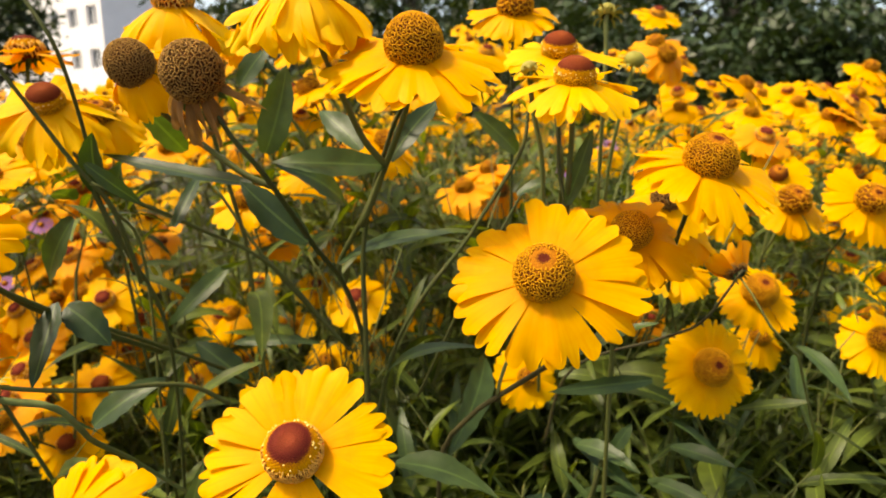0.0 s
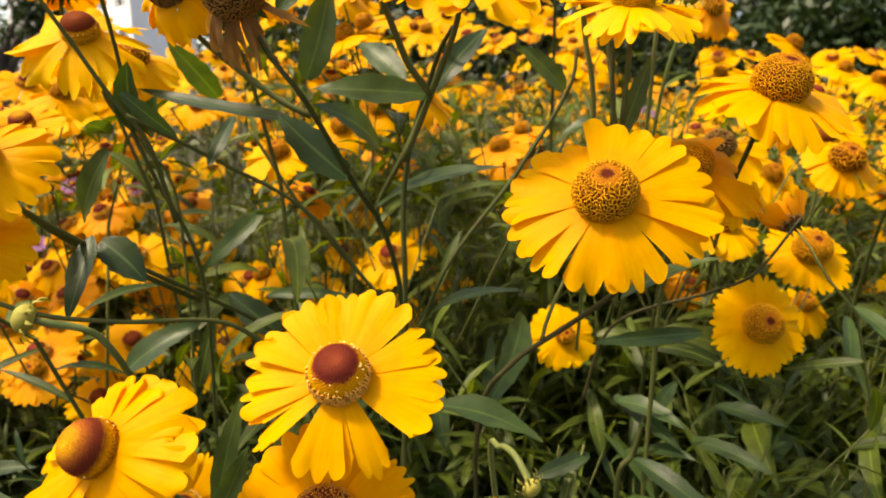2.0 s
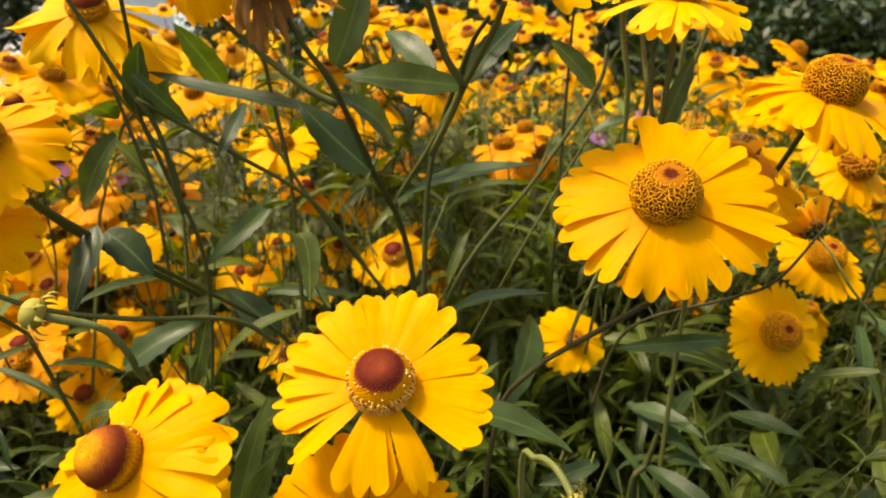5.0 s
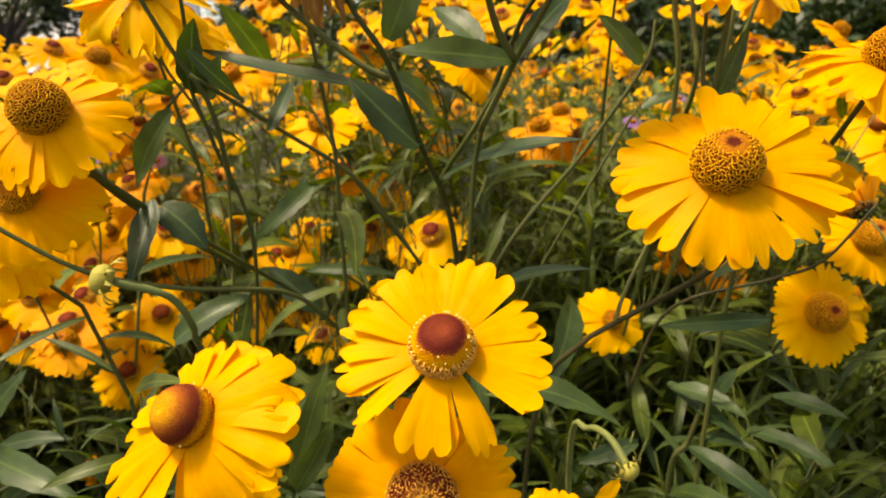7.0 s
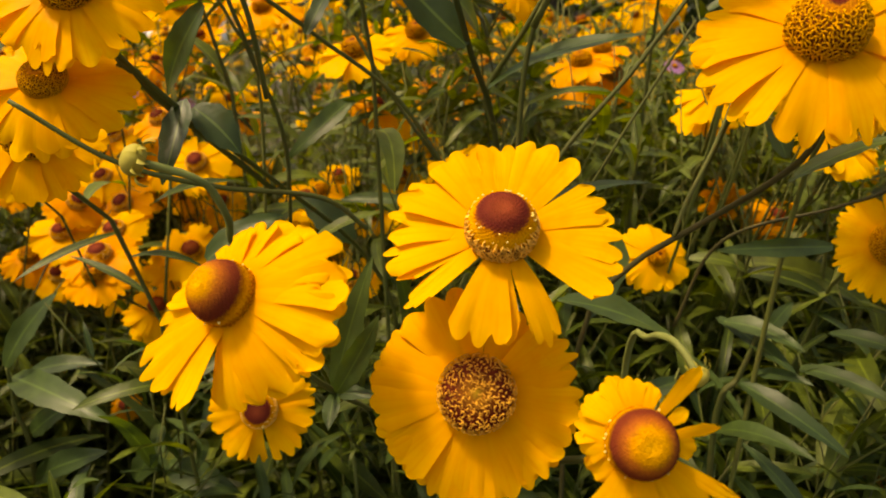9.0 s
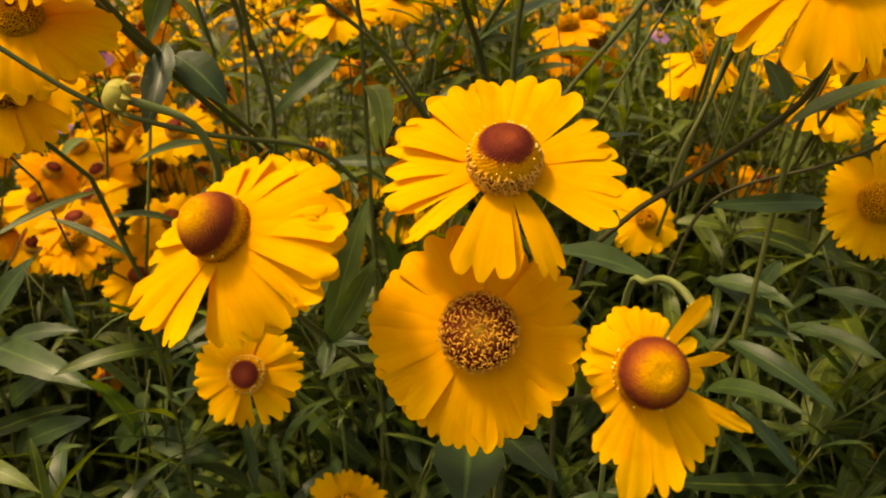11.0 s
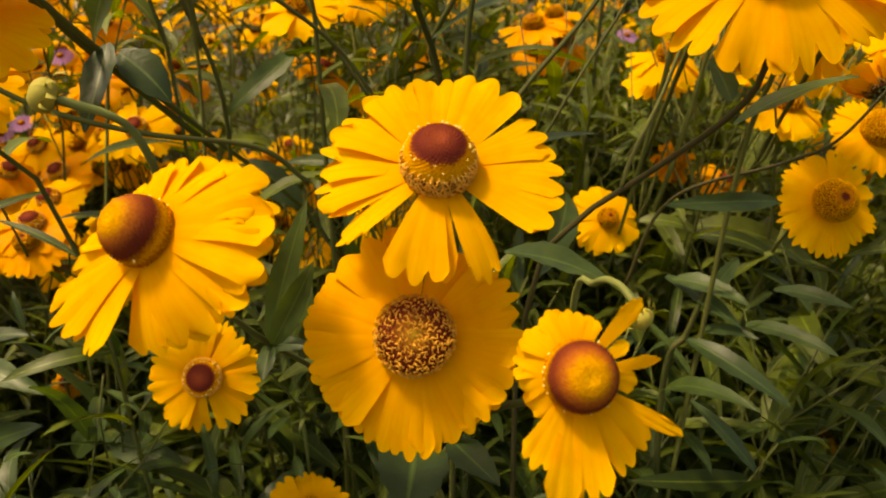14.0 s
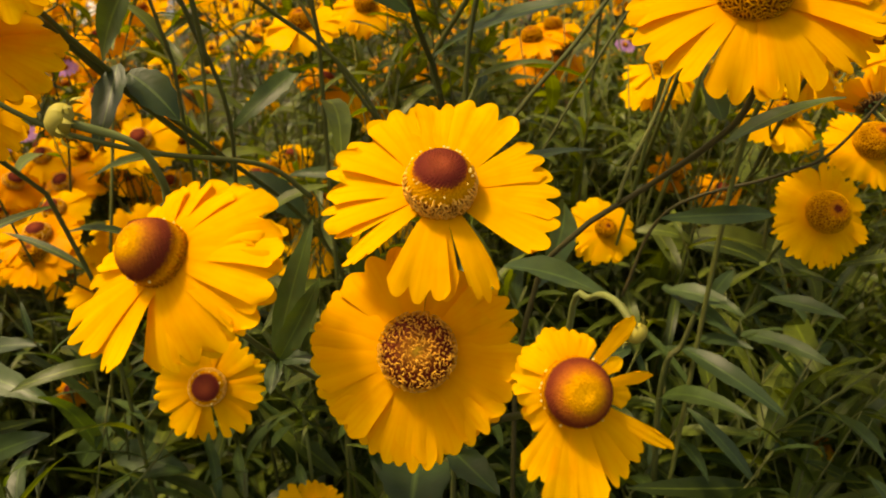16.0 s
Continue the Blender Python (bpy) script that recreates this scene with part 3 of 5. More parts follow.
flower((-0.0152, 0.1668, 0.9459), (0.083, -0.893, 0.443), 0.0255, 0.0084, "young", [
    (97, 0.62, 0.5, -6, -12, 8), (116, 0.66, 0.46, -10, -16, -8), (142, 0.64, 0.55, -16, -18, 10), (168, 0.62, 0.6, -16, -16, 0), (194, 0.58, 0.5, -22, -26, -10), (220, 0.60, 0.5, -22, -28, 0),
    (244, 0.92, 0.6, 10, -14, 10), (262, 1.22, 0.62, 12, -10, -14), (279, 1.12, 0.66, 10, -12, 12), (297, 0.98, 0.66, 8, -14, 0), (316, 0.94, 0.55, 2, -14, 14), (333, 1.08, 0.30, 6, 6, 45),
    (356, 0.66, 0.4, -20, -10, 0), (14, 0.80, 0.26, 2, 12, 40), (33, 0.60, 0.26, -10, 0, 0), (52, 0.94, 0.34, 4, 6, 22), (76, 0.58, 0.42, -10, -16, 0)],
    seed=14, rise=0.95, label="yellow sneezeweed flower with red-ringed dome and narrow ragged petals", first=0.02, dx=-0.07, dy=0.07)
flower((0.0355, 0.2276, 1.0429), (-0.129, -0.637, 0.760), 0.0345, 0.0105, "open", [
    (100, 0.88, 0.8, -4, -8, 0), (75, 1.06, 1.22, 8, -10, 5), (48, 1.07, 1.0, 4, -10, 0), (15, 1.10, 1.0, 4, -18, 10), (-9, 1.12, 1.1, -3, -20, -6),
    (-33, 1.06, 0.88, -6, -24, 10), (-74, 0.99, 0.96, -8, -34, 4), (-103, 0.99, 0.94, -8, -32, -4), (-142, 1.02, 0.88, -12, -18, 10),
    (-166, 1.03, 1.05, -6, -18, 0), (168, 1.03, 1.05, -6, -14, 5), (143, 1.02, 1.1, -4, -12, -6), (121, 0.92, 0.9, -4, -10, 0)],
    seed=15, mat=PETAL_AMBER, stem_mat=STEM_DARK, rise=0.92, label="large yellow sneezeweed flower with brown curled cushion",
    path=[(0.0530, 0.2562, 1.0123), (0.0515, 0.2743, 0.9941), (0.0363, 0.3069, 0.9660), (0.0110, 0.3325, 0.9328), (-0.0021, 0.3492, 0.8887), (0.0037, 0.3794, 0.7294), (0.0435, 0.2396, 0.0712)])
flower((-0.1842, 0.3698, 0.8202), (0.034, -0.901, 0.433), 0.0345, 0.0108, "half", even(15, 16, -4, -8, 1.1, 1.0, skip=(12,), jit=3, tw=4), seed=16, rise=0.5,
       label="small flat yellow sneezeweed flower with dark red centre", dy=0.1)
# flowers at the edge of the bed, seen from the side
flower((-0.0111, 0.2607, 1.1239), (0.020, -0.502, 0.864), 0.0345, 0.0108, "rust", even(13, 21, -8, -20, 1.1, 1.05, jit=9, tw=22), seed=21, rise=1.0,
       label="yellow sneezeweed flower with drooping petals and rust-brown globe",
       path=[(-0.0150, 0.2812, 1.1003), (-0.0211, 0.2985, 1.0855), (-0.0268, 0.3133, 1.0736), (-0.0404, 0.3252, 1.0426)])
flower((0.0597, 0.3098, 1.1148), (0.020, -0.312, 0.950), 0.0335, 0.0092, "ripe", even(13, 22, -8, -28, 1.0, 1.0, jit=12, tw=35), seed=22, mat=PETAL_LEMON, rise=0.9,
       label="yellow sneezeweed flower with dark red cap and spread petals",
       path=[(0.0597, 0.3113, 1.0977), (0.0596, 0.3131, 1.0822), (0.0615, 0.3269, 1.0509), (0.0827, 0.4371, 0.9918), (0.1378, 0.7099, 0.8324)])
flower((0.0613, 0.3645, 1.1312), (-0.020, -0.420, 0.907), 0.0330, 0.0092, "ripe", even(13, 23, -4, -24, 1.0, 1.0, jit=12, tw=30), seed=23, mat=PETAL_LEMON, rise=0.9,
       label="yellow sneezeweed flower with rust-red cap", path=[(0.0598, 0.3573, 1.0974), (0.0628, 0.3511, 1.0683), (0.0743, 0.4139, 1.0270), (0.1153, 0.5806, 0.9458), (0.1538, 0.7572, 0.8145)])
flower((0.0490, 0.4745, 1.1678), (0.000, -0.421, 0.907), 0.033, 0.0115, "open", even(12, 24, -10, -26), seed=24, fine=False)
flower((0.1129, 0.2819, 1.0793), (0.100, -0.444, 0.891), 0.0345, 0.0108, "open", even(13, 25, -6, -24, 1.1, 1.02, jit=10, tw=24), seed=25, rise=0.95,
       label="yellow sneezeweed flower with drooping petals and amber cushion", path=[(0.1173, 0.3165, 1.0497), (0.1381, 0.3899, 1.0105), (0.2021, 0.5743, 0.9158), (0.2695, 0.7544, 0.8012)])
flower((0.0867, 0.3001, 1.0450), (-0.051, -0.648, 0.760), 0.0305, 0.0092, "rust", even(12, 26, -12, -28, 1.1), seed=26, mat=PETAL_AMBER, rise=0.95, label="yellow sneezeweed flower tucked behind a larger bloom")
flower((0.2300, 0.4652, 0.9705), (0.020, -0.658, 0.753), 0.0330, 0.0125, "open", even(14, 27, -12, -14), seed=27, rise=0.9)
flower((0.1748, 0.4047, 0.9358), (0.060, -0.869, 0.492), 0.0330, 0.0120, "open", even(14, 28, -6, -12, 0.92, jit=4, tw=5), seed=28, rise=0.8,
       label="round yellow sneezeweed flower facing outwards with brown cushion")
flower((0.2948, 0.5544, 1.0244), (0.000, -0.636, 0.771), 0.033, 0.0130, "open", even(13, 29, -14, -22), seed=29, fine=False)
flower((0.2978, 0.4572, 1.0384), (-0.051, -0.775, 0.630), 0.034, 0.0105, "open", even(13, 30, -8, -14), seed=30, fine=False)
flower((-0.2048, 0.3506, 1.1043), (0.151, -0.619, 0.770), 0.0350, 0.0090, "ripe", even(15, 31, -14, -34, 1.15, 1.02, jit=14, tw=42), seed=31, mat=PETAL_LEMON, rise=0.95,
       label="yellow sneezeweed flower with ruffled hanging petals", stem_r=0.0009, path=[(-0.2114, 0.3818, 1.0687), (-0.1987, 0.3963, 1.0405), (-0.1917, 0.4176, 0.9966), (-0.2059, 0.4485, 0.8051)])
flower((-0.2515, 0.4162, 1.1343), (-0.100, 0.006, 0.995), 0.030, 0.0098, "half", even(12, 32, -4, -8), seed=32, mat=PETAL_OR, label="orange-yellow sneezeweed flower seen edge-on", fine=False)
flower((-0.1385, 0.3592, 1.1546), (0.050, -0.225, 0.973), 0.038, 0.0095, "half", even(15, 33, -30, -34, 1.2, 1.05, jit=14, tw=45), seed=33, mat=PETAL_LEMON, label="yellow sneezeweed flower seen from below", fine=False)
flower((-0.0562, 0.2743, 1.1496), (0.051, -0.207, 0.977), 0.0370, 0.0095, "half", even(15, 34, -36, -34, 1.25, jit=14, tw=45), seed=34, mat=PETAL_LEMON, label="yellow sneezeweed flower with petals hanging down over its stem",
       path=[(-0.0491, 0.2827, 1.1218), (-0.0422, 0.2919, 1.1026), (-0.0355, 0.3036, 1.0853), (-0.0268, 0.3133, 1.0736)])
flower((-0.2042, 0.2609, 1.0501), (0.086, -0.706, 0.703), 0.0315, 0.0103, "rust", even(13, 35, -8, -24, 1.15, jit=10, tw=28), seed=35, rise=0.92,
       label="yellow sneezeweed flower with wide brown cushion over a second bloom",
       path=[(-0.2017, 0.2703, 1.0343), (-0.1917, 0.3067, 1.0057), (-0.1744, 0.3967, 0.9522), (-0.1462, 0.4646, 0.8995), (-0.1213, 0.4934, 0.8397), (-0.1075, 0.5370, 0.6870)])
flower((-0.2170, 0.2610, 1.0170), (0.099, -0.655, 0.750), 0.0310, 0.0080, "open", even(12, 36, -12, -26, 1.15, jit=11, tw=30), seed=36, rise=0.7,
       label="faded yellow sneezeweed flower with broad hanging petals", path=[(-0.2094, 0.2855, 1.0260), (-0.1940, 0.3108, 1.0021), (-0.1793, 0.4006, 0.9480)])
flower((-0.2536, 0.3007, 0.9905), (0.162, -0.768, 0.620), 0.033, 0.011, "open", even(13, 37, -12, -16), seed=37, fine=False)
flower((-0.2383, 0.4696, 1.0966), (0.101, -0.542, 0.834), 0.036, 0.0105, "open", even(13, 38, -20, -30, 1.1), seed=38, mat=PETAL_LEMON, fine=False)
flower((-0.1253, 0.3749, 0.7222), (0.088, -0.606, 0.790), 0.031, 0.0105, "open", even(13, 39, -8, -16), seed=39, fine=False)
# brown seed heads whose petals have withered
for (pt, ax, rr, path_pts, sd_) in (
        ((-0.1039, 0.2842, 1.1144), (-0.051, -0.775, 0.630), 0.0122, [(-0.0912, 0.2889, 1.0884), (-0.0788, 0.2953, 1.0703), (-0.0657, 0.3375, 1.0286), (-0.0546, 0.3667, 0.9976), (-0.0479, 0.3946, 0.9361), (-0.0527, 0.4396, 0.7635)], 41),
        ((-0.1371, 0.3015, 1.1189), (-0.202, -0.754, 0.625), 0.0099, [(-0.1332, 0.3081, 1.1065), (-0.1276, 0.3159, 1.0951), (-0.0960, 0.3110, 1.0719), (-0.0802, 0.3093, 1.0642)], 42)):
    hung = [(200, 1.0, 0.4, -40, -70, 70), (222, 1.15, 0.5, -50, -50, -60), (240, 1.25, 0.5, -40, -60, 40), (258, 1.3, 0.45, -50, -40, -80), (272, 1.2, 0.5, -55, -50, 60), (290, 1.3, 0.4, -45, -40, 90),
            (305, 1.05, 0.5, -50, -60, -50), (335, 1.35, 0.28, 5, -20, 110), (350, 1.0, 0.3, -30, -60, -60)]
    flower(pt, ax, rr * 2.1, rr, "seed", hung if sd_ == 41 else even(12, sd_, -30, -40, 1.1, 1.25), seed=sd_, rise=1.08, mat=DRY if sd_ == 41 else PETAL, path=path_pts,
           label="brown dried sneezeweed seed head with withered petals")

# mid-distance flowers, mostly in the yellow with sunlight put into its colour
def mid(pt, ax, kind="open", n=13, start=-12, bend=-18, seed=1, mat=PETAL_FAR_LIT, R=0.032, rd=0.009):
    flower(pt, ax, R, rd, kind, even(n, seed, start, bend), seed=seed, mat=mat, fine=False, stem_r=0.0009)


mid((-0.3635, 0.5122, 0.8633), (0.040, -0.443, 0.896), "half", 10, -6, -20, 51, PETAL_OR)
mid((-0.3391, 0.5886, 0.8356), (0.100, -0.617, 0.780), "half", 10, -10, -16, 52)
mid((-0.3444, 0.5573, 0.7956), (0.003, -0.669, 0.743), "half", 11, -10, -16, 53)
mid((-0.4288, 0.9174, 0.7999), (0.006, -0.711, 0.703), "half", 12, -8, -16, 54)
mid((-0.5936, 0.8488, 0.8350), (0.006, -0.711, 0.703), "half", 12, -8, -16, 55)
mid((-0.3187, 0.8099, 0.7699), (0.203, -0.689, 0.695), "half", 12, -8, -16, 56)
mid((-0.2871, 0.9054, 0.7356), (0.203, -0.689, 0.695), "half", 12, -8, -16, 57)
mid((-0.1594, 0.5307, 1.0285), (-0.112, -0.484, 0.868), "open", 9, -2, -26, 58)
mid((-0.1010, 0.6948, 0.8968), (0.000, -0.625, 0.781), "open", 11, -10, -22, 59)
mid((0.0204, 0.6493, 1.0251), (-0.225, -0.304, 0.926), "open", 11, -12, -22, 60, PETAL_OR)
mid((0.0632, 0.7299, 1.0117), (0.105, -0.565, 0.819), "seed", 9, -30, -22, 61, PETAL_OR)
mid((0.3840, 0.8344, 1.0554), (0.003, -0.669, 0.743), "young", 12, 0, 0, 62)
mid((0.0645, 0.4756, 0.8994), (0.116, -0.808, 0.578), "open", 9, -6, -20, 63, R=0.027, rd=0.007)
mid((0.1018, 0.9513, 0.8641), (-0.014, -0.381, 0.924), "half", 9, -20, -30, 64)
mid((0.1156, 0.5613, 1.0079), (-0.022, -0.444, 0.896), "open", 11, -16, -26, 65)
mid((0.1788, 0.4907, 0.9827), (0.025, -0.376, 0.926), "open", 12, -12, -22, 66)
mid((0.0377, 0.7680, 0.9994), (-0.022, -0.444, 0.896), "open", 11, -16, -22, 67, PETAL_OR)
mid((-0.4479, 0.6225, 0.8499), (-0.014, -0.566, 0.824), "half", 12, -12, -18, 68)
mid((0.1844, 0.4081, 0.9997), (-0.309, 0.755, 0.578), "seed", 9, 48, 25, 69, PETAL_OR, R=0.022, rd=0.007)
mid((0.2959, 0.5896, 0.8916), (0.101, -0.542, 0.834), "open", 12, -16, -22, 70)
mid((0.1415, 0.4176, 1.0445), (-0.101, -0.542, 0.834), "seed", 12, -16, -22, 71)
mid((0.1576, 0.4334, 1.0228), (0.101, -0.645, 0.757), "open", 12, -16, -22, 72)
mid((0.2642, 0.6137, 1.0051), (0.101, -0.645, 0.757), "open", 12, -16, -22, 73)
mid((0.3818, 0.8105, 1.0655), (0.101, -0.645, 0.757), "half", 12, -8, -12, 74)
mid((0.3948, 0.8680, 1.0951), (-0.104, -0.446, 0.889), "open", 12, -8, -22, 75)
mid((0.4808, 0.9219, 1.1083), (0.000, -0.449, 0.894), "open", 12, -12, -22, 76)
mid((0.4655, 0.8161, 1.0914), (0.000, -0.449, 0.894), "open", 12, -12, -26, 77)
mid((0.5158, 0.8282, 1.1487), (0.204, -0.439, 0.875), "open", 12, -6, -16, 78)
mid((0.5635, 0.9243, 1.1196), (0.000, -0.449, 0.894), "open", 12, -12, -26, 79)
mid((0.5778, 1.2324, 1.1261), (0.000, -0.421, 0.907), "open", 12, -12, -26, 80)
mid((0.2755, 0.8944, 1.2196), (0.100, -0.481, 0.871), "half", 11, -4, -12, 81)
mid((0.2089, 0.6444, 1.1496), (0.333, -0.722, 0.607), "open", 9, -20, -40, 82, PETAL_OR)
mid((0.2239, 0.7300, 1.1676), (-0.300, -0.490, 0.819), "open", 10, -10, -20, 83, PETAL_OR)
mid((0.2190, 0.9068, 1.0372), (0.000, -0.649, 0.761), "open", 12, -16, -22, 84)
mid((0.0381, 0.7989, 1.0109), (0.000, -0.421, 0.907), "open", 12, -16, -22, 85, PETAL_OR)
mid((0.4668, 0.7096, 1.0715), (-0.101, -0.542, 0.834), "open", 12, -12, -22, 86)
mid((0.3301, 0.4750, 0.9299), (-0.105, -0.715, 0.691), "open", 12, -12, -22, 87)
mid((-0.1235, 0.5770, 1.1692), (0.000, -0.421, 0.907), "open", 12, -12, -22, 88)
mid((-0.2896, 0.7596, 1.0664), (0.000, -0.421, 0.907), "open", 12, -12, -22, 89, PETAL_OR)
mid((-0.3818, 0.6241, 1.0542), (0.000, -0.421, 0.907), "open", 12, -12, -22, 90)
mid((-0.1735, 0.6482, 1.1676), (0.000, -0.421, 0.907), "open", 12, -12, -22, 91)
mid((-0.4544, 0.6016, 0.8511), (0.090, -0.592, 0.801), "half", 12, -4, -14, 103, R=0.034)
mid((-0.4628, 0.6887, 0.8594), (0.085, -0.559, 0.825), "half", 12, -4, -14, 104, R=0.034)
mid((-0.4663, 0.7289, 0.7601), (0.085, -0.559, 0.825), "half", 12, -4, -14, 105)
mid((0.3073, 0.5593, 0.6783), (0.073, -0.226, 0.971), "rust", 9, -20, -30, 106, R=0.022)
mid((-0.3917, 0.5694, 0.6897), (0.332, -0.719, 0.611), "half", 9, -30, -40, 107, PETAL_OR, R=0.018, rd=0.007)
for k, pt in enumerate(((-0.4618, 0.6906, 0.8862), (-0.4946, 0.8188, 0.8639), (-0.3847, 0.8128, 0.8356), (-0.4065, 0.6270, 0.8755), (-0.2964, 0.6694, 0.7862), (-0.3186, 0.5802, 0.8478),
                        (-0.2988, 0.7494, 0.7779), (-0.2487, 0.8015, 0.7825), (-0.4874, 0.7059, 0.8136), (-0.4679, 0.9025, 0.7768), (-0.5946, 0.9695, 0.8513), (-0.3389, 0.5504, 0.8035), (-0.3394, 0.9571, 0.7931))):
    mid(pt, (0.12 * (k % 3 - 1), -0.62, 0.7), ("half", "open", "ripe")[k % 3], 11 + k % 2, -4 - 3 * (k % 4), -18, 600 + k, PETAL_OR if k % 7 == 3 else PETAL_FAR_LIT)
mid((-0.4930, 0.7704, 0.8190), (0.021, -0.653, 0.757), "half", 12, -4, -14, 94)
mid((-0.5336, 0.7413, 0.8015), (0.113, -0.576, 0.809), "half", 12, -4, -14, 95)
mid((-0.3601, 0.4251, 0.9630), (0.118, -0.622, 0.774), "open", 12, -10, -18, 96)
mid((-0.4475, 0.8075, 0.7600), (0.113, -0.576, 0.809), "half", 12, -4, -14, 97)
mid((0.1212, 0.9842, 0.8714), (0.102, -0.457, 0.884), "half", 9, -20, -30, 98)
mid((0.1414, 0.5821, 0.9237), (-0.164, -0.863, 0.477), "open", 8, -40, -50, 99, PETAL_OR, R=0.024)
mid((0.1208, 0.6020, 0.9923), (-0.116, -0.305, 0.945), "open", 11, -12, -26, 100)
mid((0.0490, 0.7264, 1.0360), (-0.120, -0.237, 0.964), "open", 11, -6, -14, 101, PETAL_OR)
mid((0.0365, 0.8102, 1.0046), (-0.120, -0.237, 0.964), "rust", 11, -6, -14, 102, PETAL_OR)
for k, pt in enumerate(((-0.0716, 0.5295, 0.9458), (-0.1227, 0.6601, 0.8386), (-0.1620, 0.8218, 0.8780), (-0.1831, 0.7636, 0.8445), (-0.0643, 0.8741, 0.8837), (-0.0830, 0.7586, 0.8212), (-0.1870, 0.6526, 0.8036),
                        (-0.0282, 0.8135, 0.8391), (-0.2514, 0.7178, 0.8698), (-0.3669, 0.9193, 0.8558), (-0.2618, 0.9193, 0.8558), (-0.1480, 0.9783, 0.8929), (-0.3757, 0.5569, 0.8699), (-0.3599, 0.4985, 0.8525), (-0.4667, 0.6074, 0.8066), (-0.4095, 0.7228, 0.8942))):
    mid(pt, (0.15 * (k % 3 - 1), -0.6, 0.72), ("half", "open")[k % 2], 11 + k % 3, -5 - 3 * (k % 4), -18, 640 + k, PETAL_OR if k == 13 else PETAL_FAR_LIT, R=0.031)
mid((-0.3159, 0.5967, 0.9252), (0.000, -0.719, 0.695), "half", 12, -8, -16, 92)
mid((-0.4415, 0.9783, 0.8929), (0.000, -0.719, 0.695), "half", 12, -8, -16, 93, PETAL_OR)

# ---- the leafy stems close by ----
p1, i1 = plant((-0.0443, 0.3693, 0.8173), "branching sneezeweed stem with long dark green leaves")
stem_part(p1, [(-0.0268, 0.3133, 1.0736), (-0.0423, 0.3406, 1.0429), (-0.0587, 0.3647, 1.0124), (-0.0546, 0.3664, 0.9960)], 0.0012, 0.0016, i1)
stem_part(p1, [(-0.0461, 0.3693, 0.8173), (-0.0422, 0.3482, 0.9587), (-0.0408, 0.3387, 1.0343), (-0.0260, 0.3295, 1.0868), (-0.0174, 0.3175, 1.1029)], 0.0016, 0.001, i1)
stem_part(p1, [(-0.0551, 0.3957, 0.7971), (-0.0320, 0.3772, 0.9506), (0.0165, 0.3736, 1.0302), (0.0428, 0.3730, 1.0751), (0.0475, 0.3777, 1.0973)], 0.0014, 0.001, i1)
stem_part(p1, [(-0.0168, 0.4196, 0.9095), (0.0171, 0.4057, 0.9886), (0.0522, 0.4191, 1.0515)], 0.0010, 0.0008, i1)
for (b, t, w, bend, roll, s) in (
        ((-0.0268, 0.3133, 1.0736), (-0.0760, 0.3036, 1.0757), 0.0074, 25, 55, 1), ((-0.0801, 0.3024, 1.0798), (-0.0686, 0.3001, 1.1172), 0.0076, 10, 80, 2),
        ((-0.1008, 0.3397, 1.1107), (-0.0848, 0.3442, 1.1319), 0.0055, 20, 70, 3), ((-0.0252, 0.3168, 1.0754), (-0.0017, 0.3381, 1.1036), 0.0058, 20, 60, 4),
        ((-0.0404, 0.3331, 1.0797), (-0.0643, 0.3574, 1.0980), 0.0066, 25, 60, 5), ((-0.0659, 0.4368, 1.0389), (-0.0944, 0.3814, 1.0668), 0.0095, 30, 60, 6),
        ((-0.0579, 0.3601, 1.0148), (0.0057, 0.3145, 1.0407), 0.0052, 30, 40, 7), ((-0.0681, 0.3284, 1.0340), (-0.1008, 0.3326, 1.0629), 0.0085, 20, 65, 8),
        ((-0.1006, 0.3485, 1.0611), (-0.1819, 0.3627, 1.0749), 0.0058, -8, 30, 9), ((-0.1823, 0.4741, 1.0699), (-0.1997, 0.4405, 1.1040), 0.0085, 30, 65, 10)):
    leaf_part(p1, b, t, w, bend, roll, 14, s, i1)
p2, i2 = plant((-0.1931, 0.4485, 0.8051), "sneezeweed stem with drooping lance-shaped leaves")
stem_part(p2, [(-0.1904, 0.3174, 1.1502), (-0.1775, 0.3173, 1.1257), (-0.1807, 0.3396, 1.0864), (-0.1845, 0.3509, 1.0579), (-0.1757, 0.3558, 1.0279), (-0.1647, 0.3800, 0.9639), (-0.1931, 0.4485, 0.8051)], 0.0009, 0.0012, i2)
stem_part(p2, [(-0.2052, 0.3115, 1.1227), (-0.1940, 0.3215, 1.0977), (-0.1836, 0.3316, 1.0729), (-0.1714, 0.3417, 1.0481), (-0.1681, 0.3581, 1.0049)], 0.0009, 0.0014, i2)
stem_part(p2, [(-0.1778, 0.3346, 1.0627), (-0.1468, 0.3748, 1.0355), (-0.1086, 0.4087, 1.0025), (-0.0720, 0.4370, 0.9435)], 0.0012, 0.0012, i2)
stem_part(p2, [(-0.1443, 0.4191, 1.0515), (-0.1112, 0.4184, 1.0002), (-0.0642, 0.4354, 0.9358)], 0.0010, 0.0012, i2)
